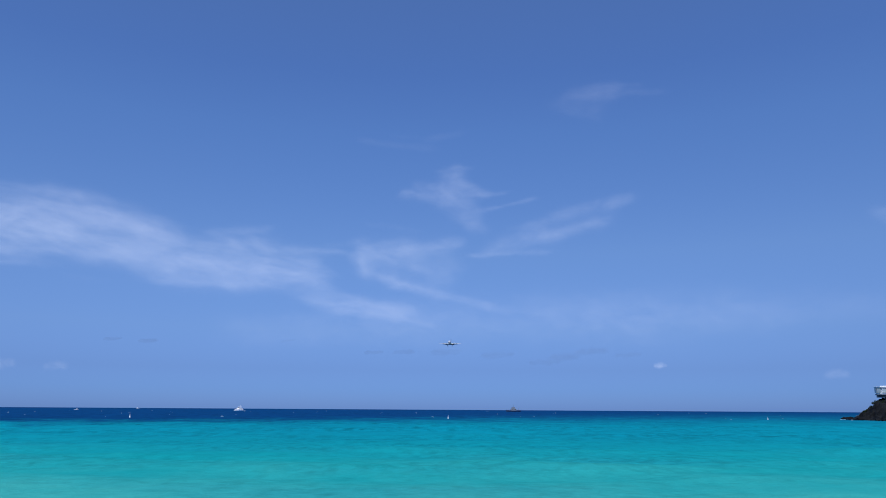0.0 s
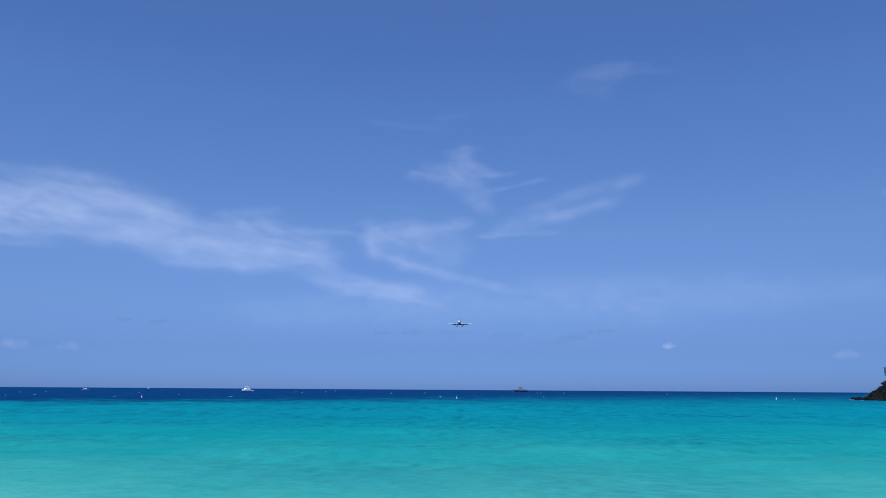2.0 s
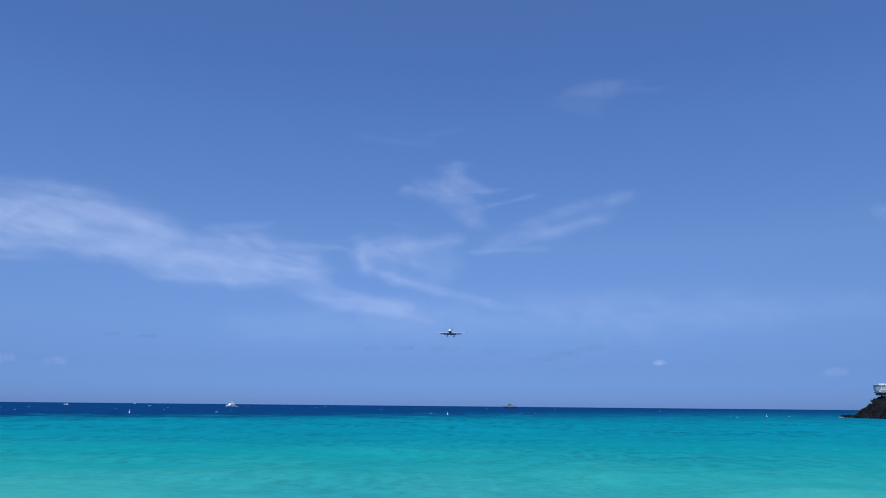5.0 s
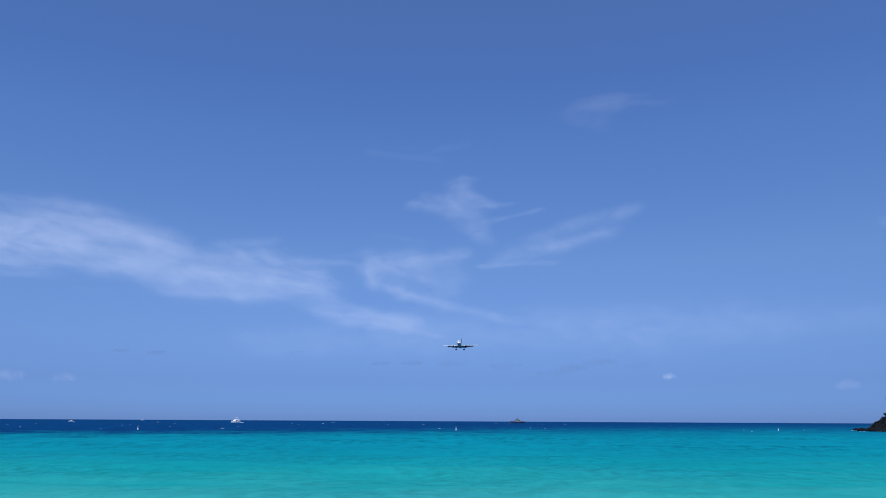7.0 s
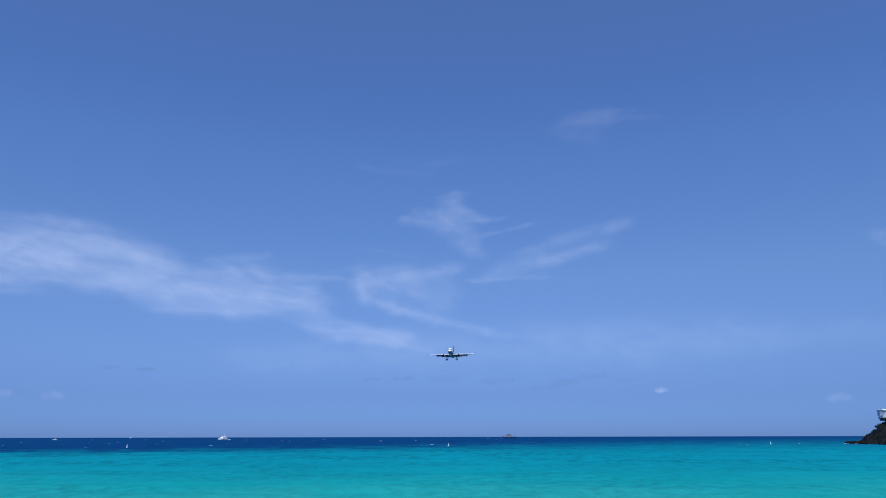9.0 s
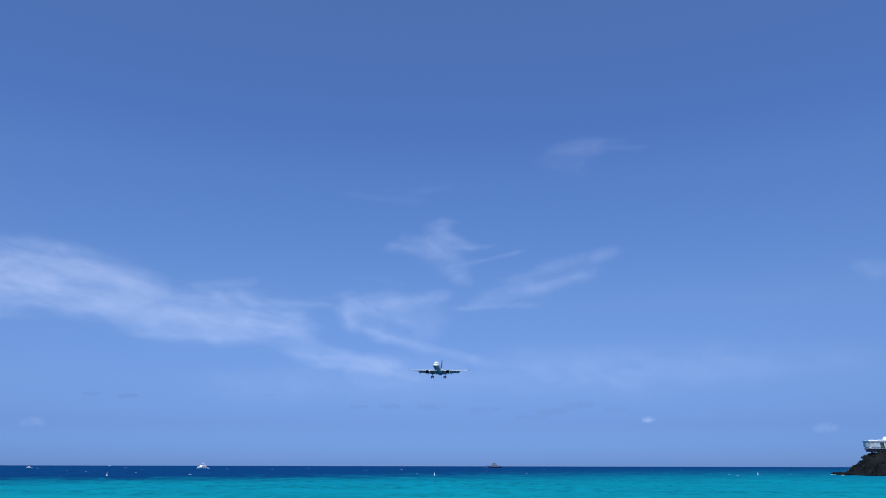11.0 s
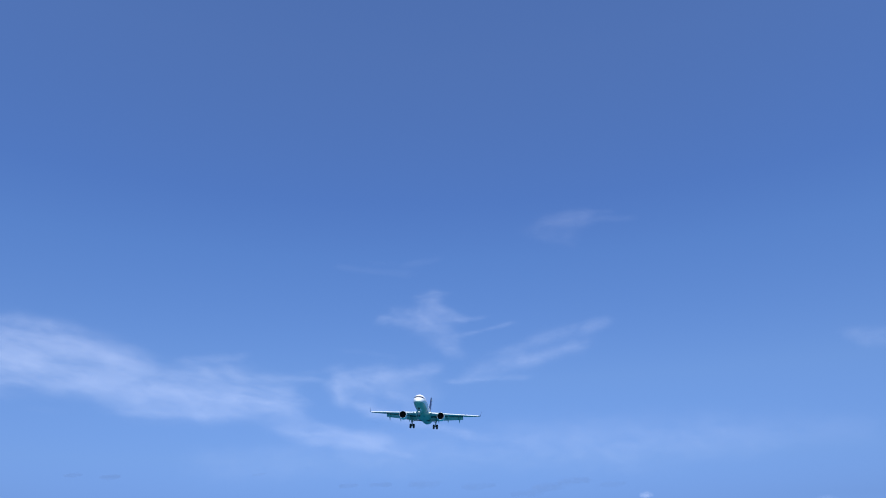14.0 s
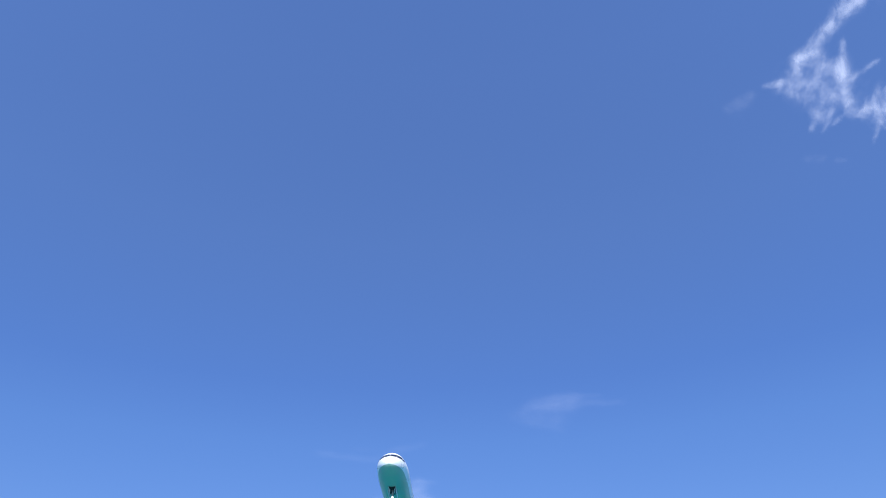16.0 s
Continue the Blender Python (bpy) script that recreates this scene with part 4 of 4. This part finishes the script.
def headland():
    xs = [-17 + 0.42 * i for i in range(120)] + [34 + 3 * i for i in range(1, 30)]
    ys = [-74 + 0.6 * i for i in range(137)] + [8 + 1.5 * i for i in range(1, 24)]
    bm = bmesh.new()
    g = []
    for y in ys:
        row = []
        for x in xs:
            h = cape_height(x, y)
            j = 0.35 if h > -0.3 else 0
            row.append(bm.verts.new((x + j * noise.noise((x, y, 5)), y - 0.12 * max(0, h) * 0.5 + j * noise.noise((x, y, 9)), h)))
        g.append(row)
    for a, b in zip(g, g[1:]):
        for i in range(len(xs) - 1):
            bm.faces.new((a[i], a[i + 1], b[i + 1], b[i]))
    ob = tagged(link("headland", bm, ROCK, smooth=False), "dark jagged rock headland falling steeply into the sea", "headland", kind="structure")
    ob.matrix_world = CAPE
    return ob


def boulder(x, y, z, r, seed):
    bm = bmesh.new()
    bmesh.ops.create_icosphere(bm, subdivisions=3, radius=r)
    for v in bm.verts:
        d = v.co.normalized()
        v.co *= 1 + 0.38 * noise.noise(d * 1.6 + Vector((seed, 0, 0))) + 0.14 * noise.noise(d * 4.5 + Vector((0, seed, 0)))
        v.co.z *= 0.72
    ob = tagged(link("boulder", bm, ROCK, smooth=False), "dark wet boulder at the foot of the headland", "rock", "rocks at the waterline")
    ob.matrix_world = CAPE @ pose(x, y, z, 0, 0, seed * 40)


def shrub(x, y, r, seed):
    """A wind-bent shrub: short stems and a crown of many small leaves."""
    base = max(0.2, cape_height(x, y)) - 0.3
    thing = tagged(new("shrub"), "dark green wind-bent shrub on the rock", "shrub", "shrubs on the headland")
    thing.matrix_world = CAPE @ pose(x, y, base)
    rng = random.Random(seed)
    stems = bmesh.new()
    for k in range(5):
        a = rng.random() * 6.28
        rod((0, 0, 0), (0.6 * r * math.cos(a), 0.6 * r * math.sin(a), r * (0.6 + 0.5 * rng.random())), 0.05, 0.02, 6, stems)
    part("stem", stems, ROCK, thing)
    verts, faces = [], []
    for k in range(420):
        d = Vector((rng.gauss(0, 1), rng.gauss(0, 1), rng.gauss(0, 0.8))).normalized() * r * (0.45 + 0.55 * rng.random())
        c = Vector((d.x * 1.25, d.y, r * 0.85 + d.z * 0.75))
        q = Euler((rng.random() * 3, rng.random() * 3, rng.random() * 6)).to_matrix()
        w = 0.10 + 0.10 * rng.random()
        b = len(verts)
        verts += [c + q @ Vector(p) for p in ((-w, 0, 0), (0, -w * 0.5, w * 0.1), (w, 0, 0), (0, w * 0.5, w * 0.1))]
        faces.append((b, b + 1, b + 2, b + 3))
    me = bpy.data.meshes.new("crown")
    me.from_pydata([tuple(v) for v in verts], [], faces)
    me.materials.append(SCRUB)
    crown = new("crown", me)
    crown.parent = thing


def house():
    """Long white cliff-top house: glazed storey between a floor slab and a deep roof, carried out over the rock on piers."""
    h = tagged(new("house"), "white flat-roofed cliff-top house with a long glazed front", "house")
    h.matrix_world = CAPE @ pose(-1.2, 0, 9.55, 0, 0, -3)
    L, D = 44.0, 12.0
    plan = [(2.4, 0.0), (L, 0.0), (L, D), (1.0, D), (-0.2, D * 0.55), (0.0, 2.2), (0.8, 0.7)]

    def slab(z0, z1, grow, name, mat, label="", flare=0.0):
        cx, cy = L / 2, D / 2
        def off(p, k):
            return (cx + (p[0] - cx) * (1 + 2 * k / L), cy + (p[1] - cy) * (1 + 2 * k / D))
        bm = loft([[(*off(p, grow), z0) for p in plan], [(*off(p, grow + flare), z1) for p in plan]])
        bmesh.ops.bevel(bm, geom=[e for e in bm.edges], offset=0.05, segments=1, affect="EDGES")
        return part(name, bm, mat, h, label, smooth=False)

    slab(0.18, 0.45, 0.0, "floor_slab", HULL_GREY, "grey floor slab edge")
    # the slab's dark colour is the shade below the floor
    slab(-0.75, 0.18, -0.45, "undercroft", SHADE, "dark slab painted as the shade under the floor")
    slab(0.45, 2.85, -0.30, "wall", RENDER_WALL)
    roof = slab(2.84, 3.46, 0.02, "roof", RENDER_WALL, "white roof slab with deep edge", 0.25)
    part("roof_kerb", box(2.0, L - 1, 1.2, D - 1, 3.45, 3.75, 0.05), RENDER_WALL, roof)
    # dome on the roof
    bm = bmesh.new()
    bmesh.ops.create_uvsphere(bm, u_segments=24, v_segments=14, radius=1.1, matrix=Matrix.Translation((7.9, 4.0, 3.9)))
    part("dome", bm, HULL_WHITE, roof, "white round dome")
    part("roof_unit", box(12.5, 14.6, 3.2, 5.0, 3.7, 4.4, 0.04), HULL_GREY, roof)
    # front glazing: panes between mullions; some stand open, filled dark for the shade inside
    x = 2.8
    k = 0
    while x < L - 1.5:
        w = 1.55
        dark = k in (2, 5, 6, 9, 12, 13, 17, 20)
        pane = box(x + 0.05, x + w - 0.05, 0.14, 0.24, 0.62 if dark else 0.95, 2.65, 0.0)
        win = part("window", pane, SHADE if dark else PANE, h, "open bay filled dark for the shade inside" if dark else "hazy window pane", smooth=False)
        part("mullion", box(x - 0.05, x + 0.05, 0.05, 0.26, 0.45, 2.85), RENDER_WALL, win, smooth=False)
        x += w
        k += 1
    for i, (a, b) in enumerate(((plan[6], plan[0]), (plan[5], plan[6]), (plan[4], plan[5]))):
        n = Vector((b[1] - a[1], a[0] - b[0], 0)).normalized()
        v = [Vector((a[0], a[1], 0)).lerp(Vector((b[0], b[1], 0)), u) + n * -0.02 for u in (0.08, 0.92)]
        lo, hi = 0.95, 2.65
        bm = loft([[(*(v[0] + n * d)[:2], z) for d, z in ((0, lo), (0.06, lo), (0.06, hi), (0, hi))], [(*(v[1] + n * d)[:2], z) for d, z in ((0, lo), (0.06, lo), (0.06, hi), (0, hi))]])
        part("window", bm, PANE, h, "hazy window pane", smooth=False)
    # balcony rail along the front
    part("balcony_rail", box(2.4, L, -0.10, -0.04, 1.25, 1.32), RENDER_WALL, h, smooth=False)
    # piers down to the rock
    for px in (3.6, 7.6, 11.6, 15.6, 19.6, 23.6, 27.6, 31.6, 35.6, 39.6):
        part("pier", box(px - 0.22, px + 0.22, 1.4, 1.9, -3.6, -0.6, 0.02), SHADE, h, "concrete pier coloured dark for the shade under the house", smooth=False)
    part("retaining_wall", box(6.0, L, 4.0, 4.6, -3.6, -0.6), ROCK, h, smooth=False)
    part("chimney", box(18.0, 19.0, 5.0, 6.0, 3.7, 5.0, 0.03), RENDER_WALL, roof)


def cape_railing():
    r = tagged(new("railing"), "thin pale railing along the rock ledge", "railing")
    r.matrix_world = CAPE
    tops = []
    for k in range(7):
        x = -8.6 + 0.85 * k
        z = cape_height(x, -1.0)
        part("post", rod((x, -1.0, z - 0.3), (x, -1.0, z + 1.1), 0.045, seg=6), HULL_GREY, r)
        tops.append((x, -1.0, z + 1.08))
    bm = bmesh.new()
    for a, b in zip(tops, tops[1:]):
        rod(a, b, 0.035, seg=6, bm=bm)
    part("rail", bm, HULL_GREY, r)


def foam_patch(bm, cx, cy, w, d, seed, z=0.12):
    """A ragged raised fleck of foam."""
    rng = random.Random(seed)
    n = 12
    ring = []
    for i in range(n):
        a = 2 * math.pi * i / n
        k = 0.55 + 0.6 * rng.random()
        ring.append(bm.verts.new((cx + w * k * math.cos(a), cy + d * k * math.sin(a), 0.0)))
    top = bm.verts.new((cx, cy, z))
    for i in range(n):
        bm.faces.new((ring[i], ring[(i + 1) % n], top))


headland()
rr = random.Random(11)
for k in range(26):
    u = rr.random()
    bx = -13.5 + 34 * u
    boulder(bx, shore(bx) - 0.2 - 1.2 * rr.random(), -0.1 + 0.35 * rr.random(), 0.6 + 0.9 * rr.random(), k + 1)
for k in range(9):
    boulder(-13.2 + 1.2 * rr.random() * 3, -5 + 8 * rr.random(), 0.0 + 0.4 * rr.random(), 0.6 + 0.7 * rr.random(), k + 40)
for k, (x, y, r) in enumerate([(-5.2, -2.5, 0.8), (-4.0, -3.2, 0.9), (-2.6, -2.8, 1.0), (-1.6, -3.8, 0.9), (-0.6, -2.0, 1.0), (0.6, -3.6, 0.9), (2.2, -4.2, 0.9), (-6.6, -2.2, 0.6), (4.2, -4.0, 1.0), (6.4, -4.4, 0.9), (8.8, -4.0, 1.0), (11.5, -4.4, 1.0), (14.5, -4.2, 1.0)]):
    shrub(x, y, r, 100 + k)
house()
cape_railing()
bm = bmesh.new()
for k in range(46):
    x = rr.choice((-10.5, 4.0, 9.0, 15.0, 19.0)) + rr.gauss(0, 1.5)
    foam_patch(bm, x, shore(x) - 1.6 - 1.6 * rr.random(), 0.25 + 0.7 * rr.random(), 0.35, 300 + k, 0.08)
surf = tagged(link("surf", bm, FOAM), "thin white surf along the foot of the rocks", "surf", kind="stuff")
surf.matrix_world = CAPE


# ---- boats and buoys ----
def bearing(az, dist, z=0.0):
    return dist * math.sin(radians(az)), dist * math.cos(radians(az)), z


def hull(length, beam, free, draft, sheer=0.5):
    """A planked hull along x, bow at +x."""
    rings = []
    for u in np.linspace(0, 1, 18):
        x = (u - 0.5) * length
        w = beam / 2 * (1 - max(0, (u - 0.45) / 0.55) ** 2.2) * (0.92 + 0.08 * min(1, u * 6)) + 0.02
        top = free + sheer * max(0, u - 0.3) ** 2 * 2.2
        rake = 0.9 * max(0, u - 0.8) * free
        rings.append([(x + rake, -w, top), (x + rake * 0.5, -w * 0.96, free * 0.45), (x, -w * 0.72, 0.0), (x, 0, -draft * (1 - 0.6 * max(0, u - 0.7) / 0.3)), (x, w * 0.72, 0.0), (x + rake * 0.5, w * 0.96, free * 0.45), (x + rake, w, top)])
    return loft(rings)


def cabin(x0, x1, beam, z0, z1, rake=0.6, aft=0.2):
    """A deckhouse with a raked front (+x)."""
    b = beam / 2
    bm = loft([[(x0, -b, z0), (x1, -b, z0), (x1, b, z0), (x0, b, z0)], [(x0 + aft, -b * 0.9, z1), (x1 - rake, -b * 0.88, z1), (x1 - rake, b * 0.88, z1), (x0 + aft, b * 0.9, z1)]])
    bmesh.ops.bevel(bm, geom=bm.edges[:], offset=0.08, segments=2, affect="EDGES")
    return bm


def yacht(name, label, scale=1.0):
    y = tagged(new(name), label, "boat")
    k = scale
    body = part("hull", hull(20 * k, 5.4 * k, 1.9 * k, 1.1 * k, 0.8 * k), HULL_WHITE, y, "white gelcoat hull")
    part("rub_rail", box(-9.6 * k, 3.0 * k, -2.76 * k, 2.76 * k, 1.62 * k, 1.70 * k), STRUT, body, smooth=False)
    house1 = part("deckhouse", cabin(-7.5 * k, 4.8 * k, 4.4 * k, 1.9 * k, 4.0 * k, 2.4 * k, 0.3 * k), HULL_WHITE, y, "white deckhouse")
    for s in (1, -1):
        for j in range(5):
            x = (-6.4 + j * 1.7) * k
            part("window", box(x, x + 1.4 * k, s * 2.13 * k - 0.04, s * 2.13 * k + 0.04, 2.6 * k, 3.4 * k), COCKPIT, house1, smooth=False)
    up = part("flybridge", cabin(-5.5 * k, 2.0 * k, 3.7 * k, 4.0 * k, 5.0 * k, 0.9 * k), HULL_WHITE, y)
    part("windscreen", cabin(0.3 * k, 1.6 * k, 3.2 * k, 5.0 * k, 5.6 * k, 0.7 * k), COCKPIT, up)
    top = part("hardtop", box(-4.6 * k, 0.8 * k, -1.7 * k, 1.7 * k, 6.6 * k, 6.8 * k, 0.05), HULL_WHITE, y)
    for sx in (-4.2, 0.3):
        for sy in (-1.5, 1.5):
            part("hardtop_post", rod((sx * k, sy * k, 5.0 * k), (sx * k, sy * k, 6.6 * k), 0.07 * k), HULL_WHITE, top)
    mast = part("mast", rod((-2.5 * k, 0, 6.8 * k), (-2.9 * k, 0, 9.0 * k), 0.12 * k, 0.05 * k), HULL_WHITE, y)
    part("radar", box(-2.9 * k, -2.2 * k, -0.8 * k, 0.8 * k, 7.4 * k, 7.65 * k, 0.03), HULL_WHITE, mast)
    part("bow_rail", rod((5.0 * k, 1.6 * k, 3.3 * k), (10.4 * k, 0, 3.9 * k), 0.04), STRUT, y)
    part("bow_rail", rod((5.0 * k, -1.6 * k, 3.3 * k), (10.4 * k, 0, 3.9 * k), 0.04), STRUT, y)
    bm = bmesh.new()
    rng = random.Random(3)
    for j in range(26):
        u = j / 26
        foam_patch(bm, (-9 - 9 * u) * k, (rng.random() - 0.5) * (2 + 5 * u) * k, (1.6 - 0.7 * u) * k, (0.8 + 0.6 * u) * k, 500 + j, (0.75 - 0.55 * u) * k)
    for j in range(10):
        foam_patch(bm, (9 - 1.9 * j) * k, (1.4 + 0.25 * j) * (1 if j % 2 else -1) * k, 1.2 * k, 0.5 * k, 600 + j, 0.6 * k)
    part("wake", bm, FOAM, y, "white foaming wake")
    return y


def workboat():
    w = tagged(new("workboat"), "dark-hulled workboat with a grey wheelhouse", "boat")
    body = part("hull", hull(22, 7.0, 2.0, 1.4, 0.9), HULL_DARK, w, "dark hull")
    part("bulwark", box(-10.6, -4, -3.2, 3.2, 1.9, 2.5, 0.05), HULL_DARK, body)
    h1 = part("wheelhouse", cabin(-4.5, 4.5, 5.2, 2.0, 4.8, 0.8), HULL_GREY, w, "grey wheelhouse")
    h2 = part("bridge", cabin(-2.3, 2.6, 4.4, 4.8, 6.8, 1.1), HULL_GREY, w, "grey bridge")
    for s in (1, -1):
        for j in range(3):
            part("window", box(-1.8 + j * 1.5, -0.7 + j * 1.5, s * 2.1 - 0.06, s * 2.1 + 0.06, 5.6, 6.4), COCKPIT, h2, smooth=False)
            part("window", box(-3.6 + j * 2.3, -2.4 + j * 2.3, s * 2.52 - 0.06, s * 2.52 + 0.06, 3.2, 4.0), COCKPIT, h1, smooth=False)
    part("mast", rod((0, 0, 6.7), (-0.3, 0, 11.0), 0.2, 0.08), HULL_GREY, w)
    part("derrick", rod((-6, 0, 2), (-9.5, 0, 6.5), 0.16, 0.08), HULL_GREY, w)
    part("derrick", rod((7.5, 0, 2.4), (7.5, 0, 4.8), 0.14, 0.10), HULL_GREY, w)
    part("winch", box(-9, -7, -1.2, 1.2, 2.0, 3.2, 0.1), HULL_GREY, w)
    bm = bmesh.new()
    for j in range(8):
        foam_patch(bm, -12 + 3.2 * j, -3.6, 1.3, 0.5, 700 + j, 0.35)
    part("wash", bm, FOAM, w)
    return w


def buoy():
    b = tagged(new("buoy"), "white conical marker buoy with dark top mark", "buoy", "swim-zone buoys")
    k = 0.68
    prof = [(-0.25, 0.18), (0.0, 0.26), (0.22, 0.28), (0.36, 0.23), (0.55, 0.16), (0.95, 0.12), (1.45, 0.10)]
    body = loft([[(k * r * math.cos(2 * math.pi * i / 20), k * r * math.sin(2 * math.pi * i / 20), k * z) for i in range(20)] for z, r in prof])
    f = part("float", body, BUOY_PAINT, b, "weathered white float")
    part("band", rod((0, 0, 0.98 * k), (0, 0, 1.14 * k), 0.14 * k), HULL_DARK, f)
    part("top_mark", rod((0, 0, 1.45 * k), (0, 0, 1.72 * k), 0.11 * k, 0.07 * k), HULL_DARK, b, "dark top mark")
    part("lifting_eye", rod((0, 0, 1.72 * k), (0, 0, 1.82 * k), 0.03 * k), STRUT, b)
    return b


YACHT = yacht("motor_yacht", "white motor yacht throwing up a foaming wake", 0.7)
CRUISER = yacht("motor_cruiser", "small white motor cruiser under way", 0.24)
FAR_BOAT = yacht("motor_cruiser", "distant white motor cruiser near the horizon", 0.4)
WORK = workboat()
B = buoy()
BUOYS = [B, copy_thing(B, pose(0, 0, 0)), copy_thing(B, pose(0, 0, 0))]

# breaking crests on the deep water
bm = bmesh.new()
rw = random.Random(21)
for k in range(56):
    d = 225 * 4.2 ** rw.random()
    a = -36 + 66 * rw.random() ** 1.7
    x, y, _ = bearing(a, d)
    w = (0.12 + 0.42 * rw.random() ** 4) * (0.7 + d / 600)
    foam_patch(bm, x, y, w * 2.6, w * 0.45, 900 + k, 0.06 + 0.03 * w)
CRESTS = tagged(link("whitecaps", bm, FOAM), "scattered small white breaking crests", "whitecaps", kind="stuff")


# ---- what moves ----
def drift(ob, az0, az1, dist, heading, bob=0.0):
    rows = []
    for i in range(9):
        t = 2.0 * i
        x, y, _ = bearing(az0 + (az1 - az0) * t / 16, dist)
        rows.append((t, pose(x, y, bob * math.sin(1.3 * t + az0), 1.5 * bob * math.sin(1.1 * t), 3 * bob * math.cos(1.7 * t + az0), heading)))
    walk(ob, rows)


def at(x, y, z, bank, crab=0.0):
    return pose(x, y, z, -0.99, bank, -4.52 - crab)


def motions():
    walk(PLANE, [
        (0.0, at(8.6, 942.6, 86.9, 0.16)),
        (1.5, at(9.2, 860.0, 79.8, 0.14)),
        (2.5, at(8.6, 805.1, 75.7, 0.12)),
        (3.5, at(8.5, 750.2, 71.8, 0.10)),
        (4.0, at(7.8, 722.8, 71.0, 0.5)),
        (6.5, at(6.8, 586.7, 62.9, 0.05)),
        (7.0, at(6.9, 560.0, 60.1, -0.3)),
        (8.0, at(5.6, 505.9, 56.9, -0.5)),
        (9.0, at(5.4, 452.3, 53.0, -0.8, 0.5)),
        (11.5, at(3.15, 318.5, 45.3, 1.4, 2.0)),
        (12.0, at(2.15, 291.9, 43.45, 2.0, 3.0)),
        (12.5, at(2.0, 265.3, 41.4, 2.6, 2.4)),
        (13.0, at(1.2, 239.0, 39.4, 4.4, 1.8)),
        (13.5, at(0.78, 212.8, 36.95, 4.7, 1.2)),
        (14.0, at(0.64, 186.4, 35.0, 3.6, 0.6)),
        (14.5, at(0.33, 160.2, 32.73, 2.2, 0.2)),
        (15.0, at(0.08, 133.9, 30.77, 1.3)),
        (15.5, at(-0.15, 107.8, 28.92, 0.30)),
        (16.0, at(-0.22, 81.4, 27.32, -0.14)),
    ])
    drift(YACHT, -15.38, -17.2, 850, 180 + 66, 0.25)
    drift(CRUISER, -26.3, -28.3, 1000, 180 + 25, 0.25)
    drift(FAR_BOAT, -22.4, -22.9, 2600, 180 + 20, 0.2)
    drift(WORK, 5.42, 4.7, 1150, 180 + 8, 0.2)
    for ob, az, d in zip(BUOYS, (0.4, -22.85, 23.6), (240, 236, 300)):
        drift(ob, az, az, d, 0, 0.12)
    walk(SEA, [(0.0, pose(0, 24, 0)), (16.0, pose(0, 4, 0))])
    walk(CRESTS, [(0.0, pose(0, 12, 0.05)), (16.0, pose(0, -8, 0.05))])


motions()
